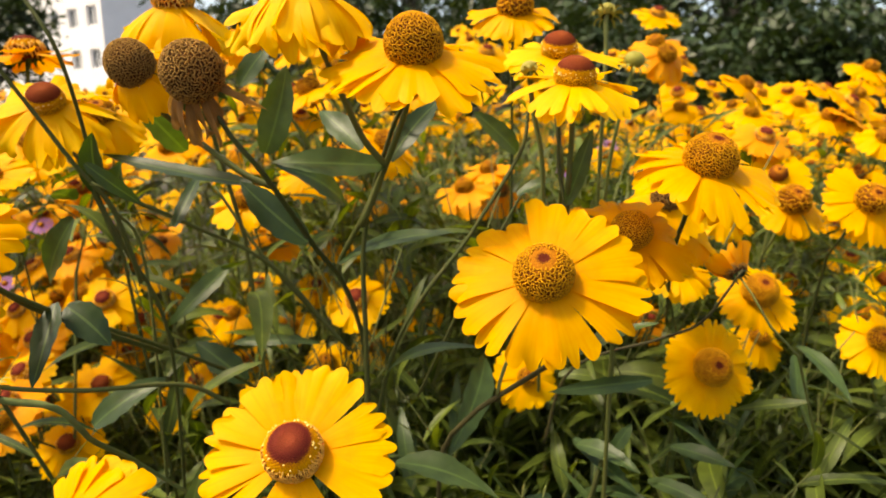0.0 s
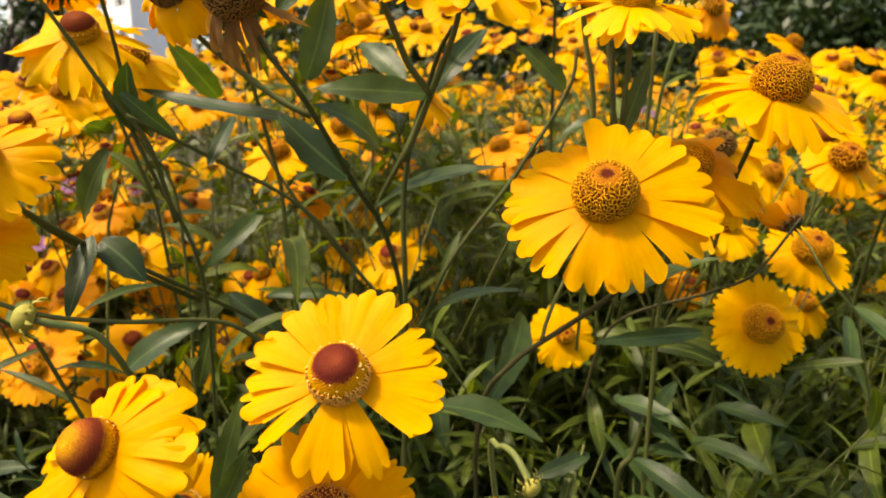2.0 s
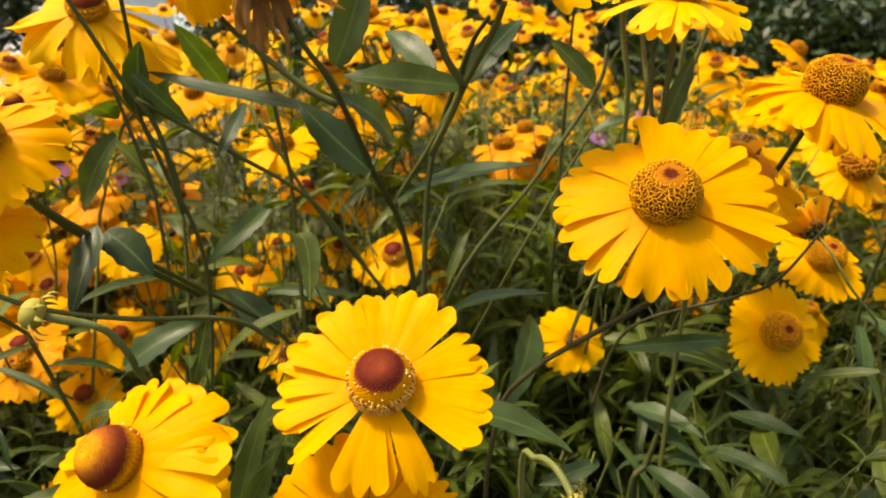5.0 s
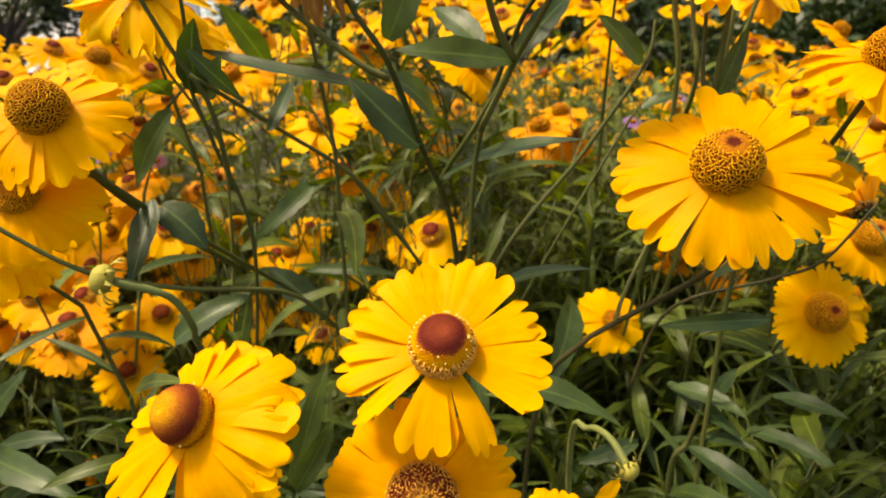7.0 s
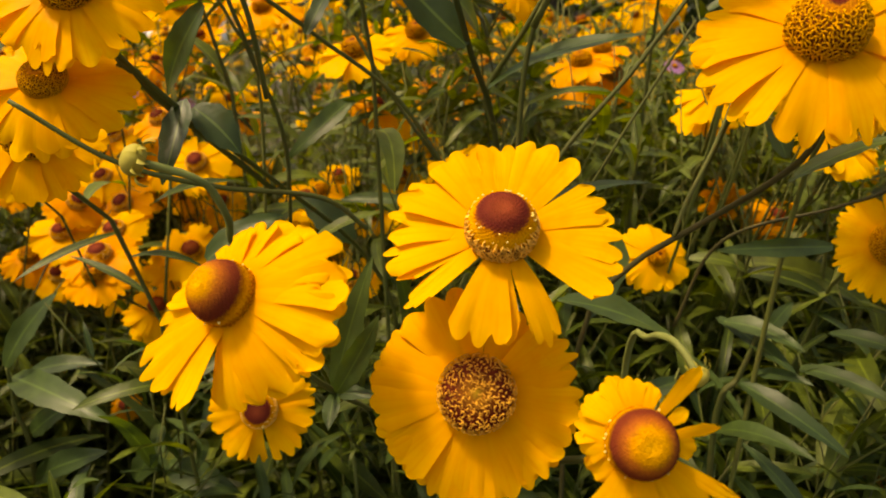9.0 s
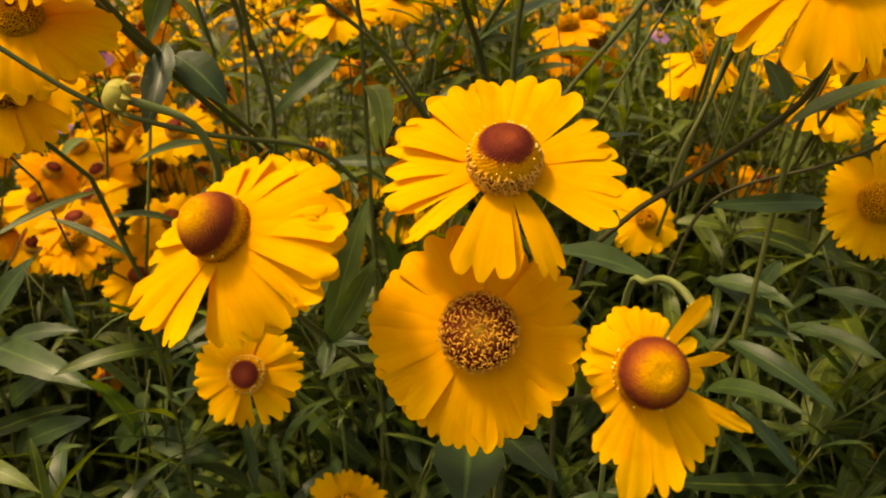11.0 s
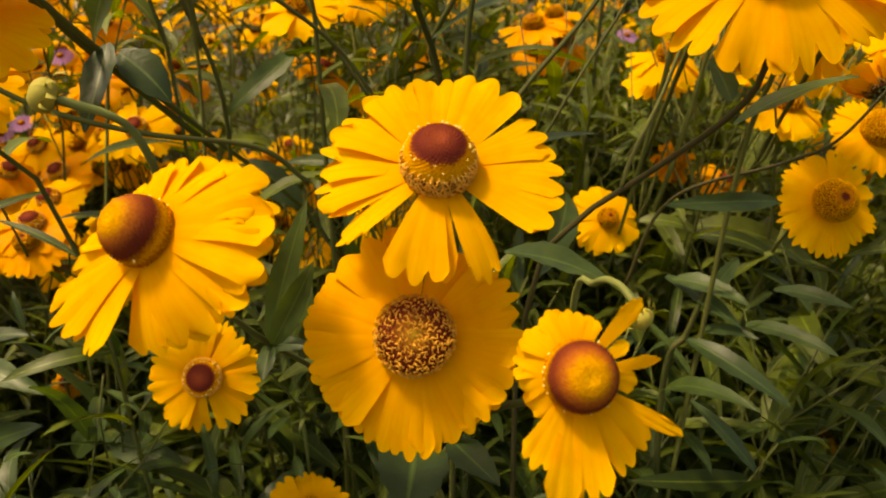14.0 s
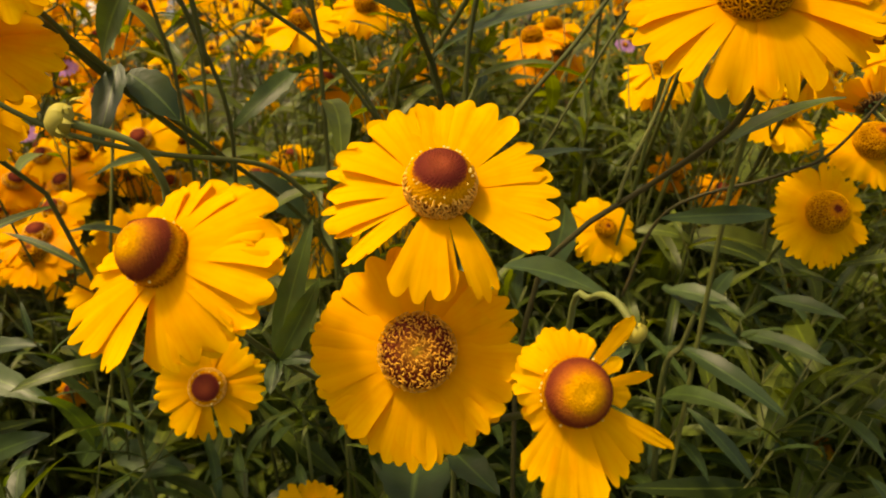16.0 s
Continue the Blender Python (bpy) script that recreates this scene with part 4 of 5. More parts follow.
for (b, t, w, bend, roll, s) in (
        ((-0.1824, 0.3561, 1.0533), (-0.1735, 0.3325, 1.0867), 0.0085, 15, 80, 21), ((-0.1778, 0.3558, 1.0521), (-0.1646, 0.3417, 1.0720), 0.0062, 20, 70, 22),
        ((-0.1478, 0.3595, 1.0360), (-0.1448, 0.3944, 1.0604), 0.0045, 25, 60, 23), ((-0.1836, 0.3260, 1.0465), (-0.2184, 0.3581, 1.0049), 0.0072, 20, 75, 24),
        ((-0.1726, 0.3216, 1.0737), (-0.1544, 0.3374, 1.0522), 0.004, 30, 60, 26),
        ((-0.1945, 0.3496, 1.0523), (-0.1901, 0.3203, 1.0581), 0.006, 30, 60, 27), ((-0.1357, 0.4111, 1.0029), (-0.1665, 0.3873, 0.9706), 0.0062, 30, 60, 28)):
    leaf_part(p2, b, t, w, bend, roll, 14, s, i2)
p3, i3 = plant((-0.0873, 0.3721, 0.7661), "sneezeweed stem with broad blue-green leaves")
for (b, t, w, bend, roll, s) in (
        ((-0.1895, 0.3121, 1.0066), (-0.1873, 0.2837, 0.9761), 0.0062, 20, 80, 31), ((-0.1882, 0.3184, 1.0028), (-0.1662, 0.3143, 0.9842), 0.0085, 30, 40, 32),
        ((-0.1462, 0.4648, 0.9003), (-0.1852, 0.4746, 0.9270), 0.0105, 25, 55, 33), ((-0.1572, 0.4734, 0.9269), (-0.0918, 0.4753, 0.9259), 0.0046, 40, 45, 34),
        ((-0.2072, 0.3633, 0.9151), (-0.1685, 0.3771, 0.9393), 0.0090, 40, 40, 35)):
    leaf_part(p3, b, t, w, bend, roll, 16, s, i3)
stem_part(p3, [(-0.2192, 0.2449, 1.0103), (-0.1903, 0.2559, 0.9892), (-0.1617, 0.2746, 0.9777), (-0.1263, 0.2995, 0.9697), (-0.1095, 0.3162, 0.9524)], 0.0009, 0.0012, i3)
p4, i4 = plant((-0.0860, 0.3742, 0.4687), "leafy sneezeweed shoot below the blooms")
for (b, t, w, bend, roll, s) in (
        ((-0.1034, 0.2259, 0.9201), (-0.0918, 0.2311, 0.9660), 0.0042, 12, 80, 41), ((-0.1024, 0.2256, 0.9193), (-0.0878, 0.2205, 0.9500), 0.0042, 12, 80, 42),
        ((-0.1030, 0.2263, 0.9183), (-0.0888, 0.2213, 0.9212), 0.0028, 25, 40, 43), ((-0.1035, 0.2263, 0.9183), (-0.1023, 0.2129, 0.9130), 0.003, 25, 80, 44),
        ((0.0308, 0.4621, 0.9199), (0.0036, 0.3649, 0.8967), 0.0100, 20, 85, 45), ((-0.0420, 0.2218, 0.8886), (-0.0277, 0.2009, 0.8883), 0.0055, 30, 30, 46),
        ((-0.0549, 0.2293, 0.8803), (-0.0558, 0.1970, 0.8787), 0.012, 30, 60, 47),
        ((-0.0229, 0.2916, 0.9326), (0.0240, 0.2792, 0.9223), 0.009, 30, 10, 49), ((-0.0354, 0.3752, 0.9413), (0.0194, 0.3268, 0.9780), 0.0050, 50, 30, 50)):
    leaf_part(p4, b, t, w, bend, roll, 14, s, i4)
stem_part(p4, [(-0.0548, 0.2286, 0.8785), (-0.0381, 0.2911, 0.7811), (-0.0219, 0.3422, 0.5260)], 0.0012, 0.0016, i4)
p5, i5 = plant((0.0231, 0.3767, 0.4733), "dark sneezeweed branch with narrow leaves under a bloom")
for (b, t, w, bend, roll, s) in (
        ((0.0545, 0.2754, 0.9911), (0.0907, 0.2693, 1.0101), 0.0042, 30, 20, 51), ((0.0522, 0.2762, 0.9998), (0.0441, 0.2807, 1.0131), 0.0042, 12, 60, 52),
        ((0.1244, 0.3701, 0.9418), (0.0631, 0.3576, 0.9398), 0.0050, 20, 75, 53), ((0.0881, 0.4106, 0.8824), (0.1175, 0.3643, 0.8703), 0.006, 30, 30, 54)):
    leaf_part(p5, b, t, w, bend, roll, 14, s, i5)
stem_part(p5, [(0.1764, 0.3793, 1.0069), (0.1587, 0.3886, 0.9724), (0.1395, 0.4040, 0.9556), (0.0876, 0.4254, 0.9259), (0.0737, 0.4454, 0.8605)], 0.0008, 0.0012, i5, STEM_DARK)
stem_part(p5, [(0.0528, 0.3405, 1.0180), (0.0441, 0.3324, 0.9942), (0.0316, 0.3192, 0.9711), (0.0275, 0.3145, 0.9572)], 0.0009, 0.0010, i5)
p6, i6 = plant((0.0719, 0.4305, 0.8169), "upright sneezeweed stems with slim pale leaves")
for (b, t, w, bend, roll, s) in (
        ((0.0596, 0.3175, 1.0545), (0.0696, 0.3147, 1.0895), 0.0044, 10, 75, 61), ((0.0401, 0.3582, 1.0539), (0.0594, 0.3600, 1.0620), 0.004, 30, 30, 62),
        ((0.0412, 0.3731, 1.0757), (0.0171, 0.3675, 1.0973), 0.0062, 30, 60, 63)):
    leaf_part(p6, b, t, w, bend, roll, 14, s, i6)
stem_part(p6, [(0.0600, 0.3190, 1.0521), (0.0564, 0.3230, 1.0708), (0.0564, 0.3284, 1.0963)], 0.0012, 0.0009, i6)


p7, i7 = plant((0.1211, 0.4175, 0.6028), "sneezeweed shoot with long arching lower leaves")
stem_part(p7, [(0.1211, 0.4175, 0.6028), (0.0876, 0.3851, 0.8188), (0.0949, 0.3826, 0.8580), (0.1010, 0.3818, 0.8869)], 0.0022, 0.0014, i7)
for (b, t, w, bend, roll, s) in (
        ((0.1024, 0.3832, 0.8599), (0.1240, 0.3594, 0.8675), 0.0044, 35, 35, 71), ((0.0869, 0.3971, 0.8853), (0.1185, 0.3650, 0.8841), 0.0063, 35, 40, 72),
        ((0.1069, 0.3864, 0.8847), (0.1203, 0.3922, 0.9019), 0.0046, 15, 70, 73), ((0.0951, 0.3815, 0.8549), (0.1383, 0.3390, 0.8383), 0.0065, 45, 40, 74),
        ((0.0876, 0.3851, 0.8188), (0.1192, 0.3290, 0.8401), 0.0063, 60, 40, 75), ((0.1359, 0.3985, 0.8582), (0.1688, 0.3570, 0.8604), 0.0055, 40, 45, 76),
        ((0.1518, 0.4057, 0.8793), (0.1814, 0.3747, 0.8813), 0.0059, 35, 35, 77), ((0.2540, 0.4535, 0.9247), (0.2415, 0.4164, 0.8945), 0.0063, 20, 75, 78),
        ((0.2556, 0.4550, 0.9319), (0.2699, 0.4093, 0.9093), 0.0059, 35, 45, 79), ((0.0742, 0.4128, 0.8382), (0.0357, 0.4076, 0.8228), 0.0059, 35, 45, 80)):
    leaf_part(p7, b, t, w, bend, roll, 14, s, i7)
p8, i8 = plant((-0.3931, 0.4286, 0.5426), "sneezeweed shoot with glossy arching leaves low in the bed")
stem_part(p8, [(-0.3931, 0.4286, 0.5426), (-0.3560, 0.3981, 0.7403), (-0.3572, 0.3925, 0.7902), (-0.3587, 0.3923, 0.8234)], 0.0020, 0.0012, i8)
for (b, t, w, bend, roll, s) in (
        ((-0.3616, 0.3991, 0.8122), (-0.2725, 0.3619, 0.8088), 0.0098, 45, 40, 81), ((-0.3580, 0.4091, 0.8098), (-0.3032, 0.4062, 0.8227), 0.0065, 30, 35, 82),
        ((-0.3533, 0.3974, 0.7711), (-0.3175, 0.3981, 0.7996), 0.0085, 25, 45, 83), ((-0.3549, 0.3965, 0.7348), (-0.2851, 0.3730, 0.7797), 0.0100, 40, 40, 84),
        ((-0.3064, 0.4344, 0.7116), (-0.2830, 0.4463, 0.7451), 0.0090, 25, 60, 85), ((-0.2726, 0.4233, 0.7364), (-0.2122, 0.3969, 0.7400), 0.0105, 40, 40, 86), ((-0.3594, 0.3922, 0.8234), (-0.3231, 0.3998, 0.8739), 0.008, 20, 65, 87)):
    leaf_part(p8, b, t, w, bend, roll, 14, s, i8)


def bud(centre, axis, size, path_pts, label, seed):
    """A closed bud: a ribbed green globe in curled bracts on a bent stalk."""
    m = facing(centre, axis)
    top = new("helenium_bud")
    top.matrix_world = m
    tagged(top, label, "flower bud", "sneezeweed buds")
    v, f, uv = dome(size * 0.9, 0.8, 12, 28)
    v = [(x * (1 + 0.03 * math.cos(14 * math.atan2(y, x))), y * (1 + 0.03 * math.cos(14 * math.atan2(y, x))), z) for x, y, z in v]
    part("bud_globe", mesh_of("bud_globe", v, f, uv, (BUD,)), top)
    for k in range(14):
        v, f, uv = leaf_grid(size * 1.5, size * 0.13, 170, 12, seed + k, 8)
        part("bract", mesh_of("bract", v, f, uv, (BUD,)), top, Matrix.Rotation(k * 0.4488, 4, "Z") @ Matrix.Translation((size * 0.66, 0, -size * 0.5)) @ Matrix.Rotation(radians(-52 + 18 * (k % 3)), 4, "Y"), "curled pale green bract")
    inv = m.inverted()
    cp = [inv @ q for q in curve_points([Vector(m.translation) - Vector(axis).normalized() * size * 0.4] + [Vector(q) for q in path_pts], 30)]
    v, f, uv = tube(cp, 0.0014, 0.0012, 7, 0.08)
    part("stalk", mesh_of("stalk", v, f, uv, (STALK,)), top)


bud((-0.1676, 0.2279, 0.9955), (-0.858, -0.379, 0.348), 0.0058, [(-0.1603, 0.2294, 0.9933), (-0.1491, 0.2371, 0.9871), (-0.1462, 0.2479, 0.9720), (-0.1547, 0.2729, 0.9530), (-0.1683, 0.3481, 0.8953), (-0.1415, 0.4047, 0.8113), (-0.1351, 0.4409, 0.6683)],
    "round yellow-green sneezeweed bud on a bent stalk", 5)
bud((0.0142, 0.2196, 0.9377), (0.618, -0.676, -0.402), 0.0040, [(0.0125, 0.2226, 0.9404), (0.0082, 0.2312, 0.9445), (0.0043, 0.2451, 0.9388), (0.0021, 0.2648, 0.9192), (0.0214, 0.3313, 0.7715)],
    "small pale sneezeweed bud nodding on a curved stalk", 6)

bud((0.042, 0.335, 1.119), (-0.25, 0.35, 0.9), 0.0046, [(0.0425, 0.3345, 1.114), (0.045, 0.337, 1.098), (0.052, 0.345, 1.065), (0.06, 0.39, 0.98), (0.08, 0.52, 0.84)],
    "small green sneezeweed bud between two blooms", 31)
bud((0.117, 0.420, 1.129), (0.05, -0.55, 0.83), 0.0066, [(0.117, 0.424, 1.122), (0.115, 0.43, 1.105), (0.112, 0.45, 1.06), (0.13, 0.56, 0.92), (0.14, 0.66, 0.8)],
    "round green sneezeweed bud beside an orange bloom", 51)
bud((0.094, 0.400, 1.154), (0.1, 0.45, 0.88), 0.0060, [(0.0935, 0.399, 1.148), (0.0945, 0.40, 1.13), (0.097, 0.412, 1.08), (0.115, 0.5, 0.95), (0.13, 0.62, 0.82)],
    "pale green sneezeweed bud with star-shaped bracts", 71)

# ---- filling of the bed ----
LEAVES = [leaf_grid(1.0, w, bd, 14, 200 + k, 6, cols=(-1, 0, 1)) for k, (w, bd) in enumerate(((0.078, 30), (0.095, 55), (0.05, 20), (0.11, 70), (0.055, 80), (0.08, 45)))]
LEAVES = [(np.array(v), f, uv) for v, f, uv in LEAVES]
LEAVES_FAR = [leaf_grid(1.0, w, bd, 14, 200 + k, 3, cols=(-1, 0, 1)) for k, (w, bd) in enumerate(((0.085, 30), (0.10, 55), (0.06, 20), (0.115, 70), (0.065, 80), (0.085, 45)))]
LEAVES_FAR = [(np.array(v), f, uv) for v, f, uv in LEAVES_FAR]


def height(x, y):
    """How high the bed stands at a place."""
    h = 0.98 + 0.10 * noise.noise((x * 1.7, y * 1.7, 3.0)) + 0.02 * max(0.0, y - 1.0)
    near = 0.72 + 0.75 * max(0.0, y - 0.21)
    side = 0.22 * max(0.0, abs(x) - 0.25)
    if x < -0.2 and 0.52 < y < 1.25:
        h = min(h, 0.87 + 0.25 * max(0.0, y - 0.85))
    return min(h, near + side)


BLOOMS = [ob.matrix_world.translation.copy() for ob in scene.objects if ob.parent is None and ob.name.startswith("helenium_flower") and ob.location.y < 0.95]


def clear(p):
    """Keeps the room just outside each bloom free of leaves."""
    for c in BLOOMS:
        d = p - c
        if -0.15 < d.y < 0.012 and abs(d.x + d.y * 0.15) < 0.036 and -0.036 < d.z + d.y * 0.25 < 0.05:
            return False
    return True


leafbag, stembag = Bag(), Bag()
LEAF_MESH = [mesh_of("leaf", v.tolist(), f, uv, (LEAF,)) for v, f, uv in LEAVES]
r = random.Random(99)


def put_leaf(p, an, tilt, L, thing, inv, y):
    lk = r.randrange(6)
    m = Matrix.Translation(p) @ Matrix.Rotation(an, 4, "Z") @ Matrix.Rotation(radians(tilt), 4, "Y") @ Matrix.Rotation(radians(r.uniform(-40, 40)), 4, "X")
    if y < 0.9 and not (clear(p) and clear(m @ Vector((L * 0.55, 0, 0))) and clear(m @ Vector((L, 0, 0)))):
        return
    if thing:
        part("leaf", LEAF_MESH[lk], thing, inv @ m @ Matrix.Scale(L, 4))
    else:
        lv, lf, luv = (LEAVES if y < 1.1 else LEAVES_FAR)[lk]
        a = np.array(m.to_3x3()) * L
        leafbag.add(lv @ a.T + np.array(m.translation), lf, luv)


def put_stem(pts, r0, r1, thing, inv, n=6):
    cp = curve_points(pts, n)
    if thing:
        v, f, uv = tube([inv @ q for q in cp], r0, r1, 5)
        part("stem", mesh_of("stem", v, f, uv, (STEM,)), thing)
    else:
        v, f, uv = tube(cp, r0, r1, 4)
        stembag.add(v, f, uv)


near_count = 0
for i in range(1320):
    tall = 1100 <= i < 1180 or i >= 1260
    if i >= 1260:
        y = r.uniform(0.55, 1.2)
        x = r.uniform(0.0, 0.30) * y
    elif tall:
        x, y = r.uniform(-0.22, 0.24), r.uniform(0.46, 0.95)
    elif i >= 1180:
        x, y = r.uniform(0.06, 0.50), r.uniform(0.40, 0.80)
    elif i < 600:
        x, y = r.uniform(-0.75, 0.75), 0.24 + 0.86 * r.random() ** 0.9
    else:
        y = r.uniform(0.9, 3.2)
        x = r.uniform(-0.35 - y * 0.75, 0.35 + y * 0.75)
    h = height(x, y) * r.uniform(0.84, 1.0)
    if tall:
        h = r.uniform(0.98, 1.08)
    lean = Vector((r.gauss(0, 0.12), r.gauss(-0.02, 0.06), 0))
    foot = Vector((x, y, 0)) - lean
    tip = Vector((x, y, h)) + lean * 0.3
    bow = Vector((r.gauss(0, 0.07), r.gauss(0, 0.025), 0))
    mid_p = foot.lerp(tip, 0.55) + bow
    if y < 0.5 and not all(clear(mid_p.lerp(tip, k / 6)) and clear(foot.lerp(mid_p, 0.4 + k / 10)) for k in range(7)):
        continue
    thing, inv = None, None
    if y < 0.52 and abs(x) < 0.32 and near_count < 46:
        near_count += 1
        thing, inv = plant(foot, "leafy green sneezeweed shoot rising from the bed")
    put_stem([foot, mid_p, tip], 0.0011, 0.0006, thing, inv)
    n = 15 if y < 0.6 else 22 if y < 1.2 else 12
    for k in range(n):
        s = 1 - (k / n) ** 1.15 * 0.60
        p = mid_p.lerp(tip, (s - 0.55) / 0.45) if s > 0.55 else foot.lerp(mid_p, s / 0.55)
        L = r.uniform(0.045, 0.10) * (0.42 + 0.58 * min(1, (k + 1) / 9)) * (1 + 0.35 * k / n) * (1.3 if y < 0.6 else 1.0)
        put_leaf(p, k * 2.4 + r.uniform(-0.5, 0.5), r.uniform(-50, 12) - 28 * max(0.0, 1 - k / 9), L, thing, inv, y)
    # side branches near the top, with smaller leaves
    for b in range((2 if thing else 4) if y < 1.3 else 2):
        s = r.uniform(0.50, 0.92)
        p0 = mid_p.lerp(tip, (s - 0.5) * 2)
        an = r.uniform(0, 6.28)
        out = Vector((math.cos(an), math.sin(an), 0))
        ln = r.uniform(0.06, 0.15)
        p1 = p0 + out * ln * 0.35 + Vector((0, 0, ln * 0.42))
        p2 = p0 + out * ln * 0.62 + Vector((0, 0, ln * r.uniform(0.75, 1.0)))
        if p2.z > h + 0.03:
            p2.z = h + 0.03
        put_stem([p0, p1, p2], 0.0008, 0.0005, thing, inv, 4)
        for k in range(6 if thing else 8):
            q = p0.lerp(p1, k / 4) if k < 4 else p1.lerp(p2, (k - 4) / 4)
            put_leaf(q, an + k * 2.4 + r.uniform(-0.5, 0.5), r.uniform(-70, 0), r.uniform(0.022, 0.055), thing, inv, y)

def simple_head(R, rd, n, start, bend, seed, nu=3, nv=6):
    """A whole flower head for the distance: petals and disc with two materials."""
    pb, db = Bag(), Bag()
    for k, (phi, ln, wd, st, bd, tw) in enumerate(even(n, seed, start, bend)):
        v, f, uv = petal_grid(R * ln - rd * 0.8, R * 0.25 * wd, st, bd, seed * 31 + k, nu, nv, 0.12)
        m = Matrix.Rotation(radians(phi), 4, "Z") @ Matrix.Translation((rd * 0.8, 0, -rd * 0.3))
        pb.add([m @ Vector(q) for q in v], f, uv)
    v, f, uv = dome(rd, 0.85, 4, 8)
    db.add(v, f, uv)
    return [(np.concatenate(b.v), b.f, np.concatenate(b.uv)) for b in (pb, db)]


HEADS = [simple_head(0.031, 0.0088, n, s, b, 300 + k) for k, (n, s, b) in enumerate(((12, -6, -20), (11, -14, -30), (12, 8, -16), (10, -22, -35), (11, 20, -30)))]
HEADS_SIDE = [simple_head(0.031, 0.0088, n, s, b, 320 + k, 2, 4) for k, (n, s, b) in enumerate(((11, -6, -20), (10, -14, -30), (11, 8, -16)))]
far_y, far_o, far_d, far_s = Bag(), Bag(), Bag(), Bag()
MODELS = []
for k, (kind, n, st, bd, mt, ay) in enumerate((("open", 12, -8, -22, PETAL, -0.6), ("half", 12, -4, -16, PETAL, -0.45), ("open", 11, -18, -28, PETAL, -0.3), ("half", 12, 6, -20, PETAL, -0.7),
                                               ("rust", 10, -22, -30, PETAL_OR, -0.5), ("half", 11, -6, -20, PETAL_OR, -0.5), ("young", 12, 10, -14, PETAL, -0.4))):
    MODELS.append(flower((0.3 * k - 0.9, 1.75, 1.03), (0.1 * (k % 3 - 1), ay, 0.8), 0.031, 0.0086, kind, even(n, 700 + k, st, bd), seed=700 + k, mat=mt, fine=False,
                         stem_r=0.0008, label="orange-yellow sneezeweed flower among the crowd" if mt is PETAL_OR else "yellow sneezeweed flower among the crowd"))
MODEL_STALKS = [[ob.matrix_world.inverted() @ q for q in cp] for ob, cp in zip(MODELS, STALKS[-len(MODELS):])]


def another(k, x, y, z):
    """A further bloom like model k, turned a little."""
    rot = MODELS[k].matrix_world.to_3x3().to_4x4()
    m = Matrix.Translation((x, y, z)) @ Matrix.Rotation(r.gauss(0, 0.16), 4, "Y") @ Matrix.Rotation(r.uniform(-1.1, 1.1), 4, "Z") @ rot
    copy_thing(MODELS[k], m)
    STALKS.append([m @ q for q in MODEL_STALKS[k]])


def massed(hd, m, size, orange):
    """A bloom of the crowd further back."""
    a, c = np.array(m.to_3x3()) * size, np.array(m.translation)
    (far_o if orange else far_y).add(hd[0][0] @ a.T + c, hd[0][1], hd[0][2])
    far_d.add(hd[1][0] @ a.T + c, hd[1][1], hd[1][2])


copies = 0
for i in range(1250):
    y = 0.60 + 4.2 * r.random() ** 1.2
    x = r.uniform(-0.3 - y * 0.8, 0.3 + y * 0.8)
    centre = abs(x + 0.05) < 0.34
    z = height(x, y) + r.uniform(-0.17, 0.09) + (0.05 if x < -0.2 * y else 0.0)
    if centre and y < 1.5 and r.random() < 0.72:
        continue
    if 0.0 < x / y < 0.27 and y < 3.2 and r.random() < 0.6:
        continue
    if y < 1.25 and copies < 122:
        copies += 1
        k = r.choice((4, 5, 5, 0, 2)) if centre and r.random() < 0.7 else r.randrange(7)
        another(k, x, y, z)
        continue
    hd = HEADS[r.randrange(5)]
    m = facing((x, y, z), (r.gauss(0, 0.38), r.gauss(-0.55, 0.32), 0.8)) @ Matrix.Rotation(r.uniform(0, 6.28), 4, "Z")
    massed(hd, m, r.uniform(0.85, 1.1), r.random() < (0.45 if centre else 0.2))
    v, f, uv = tube([Vector((x + r.gauss(0, 0.03), y + 0.04, z - 0.22)), Vector((x, y + 0.012, z - 0.08)), Vector((x, y, z))], 0.0014, 0.001, 4)
    far_s.add(v, f, uv)
# taller blooms towards both sides of the bed
for i in range(98):
    if i < 52:
        y = r.uniform(0.50, 1.05)
        x = r.uniform(-0.62, -0.02) * (y / 0.7)
        z = 1.10 + (r.uniform(-0.07, 0.075)) * y / 0.6 + 0.02 * (x < -0.25)
        if x / y < -0.42:
            z = 1.10 + r.uniform(-0.14, 0.03) * y
    elif i >= 82:
        y = r.uniform(0.8, 1.4)
        x = r.uniform(-0.08, 0.36) * y
        z = 1.10 + r.uniform(-0.02, 0.10) * y
    else:
        y = r.uniform(0.62, 1.5)
        x = r.uniform(0.36, 0.78) * y
        z = 1.10 + r.uniform(-0.05, 0.04) * y
    k = r.choice((0, 1, 2, 3, 6, 0, 1, 5))
    another(k, x, y, z)
# tall blooms further back, in front of the trees
for i in range(150):
    y = r.uniform(1.15, 2.3)
    x = r.uniform(-0.62, 0.20) * y
    z = 1.10 + r.uniform(-0.02, 0.115 if x > -0.45 * y else 0.03) * y
    massed(HEADS[r.randrange(5)], facing((x, y, z), (r.gauss(0, 0.38), r.gauss(-0.5, 0.32), 0.8)) @ Matrix.Rotation(r.uniform(0, 6.28), 4, "Z"), r.uniform(0.9, 1.1), r.random() < 0.2)
    far_s.add(*tube([Vector((x + r.gauss(0, 0.05), y + 0.06, z - 0.5)), Vector((x + r.gauss(0, 0.02), y + 0.03, z - 0.2)), Vector((x, y, z))], 0.0014, 0.001, 4))
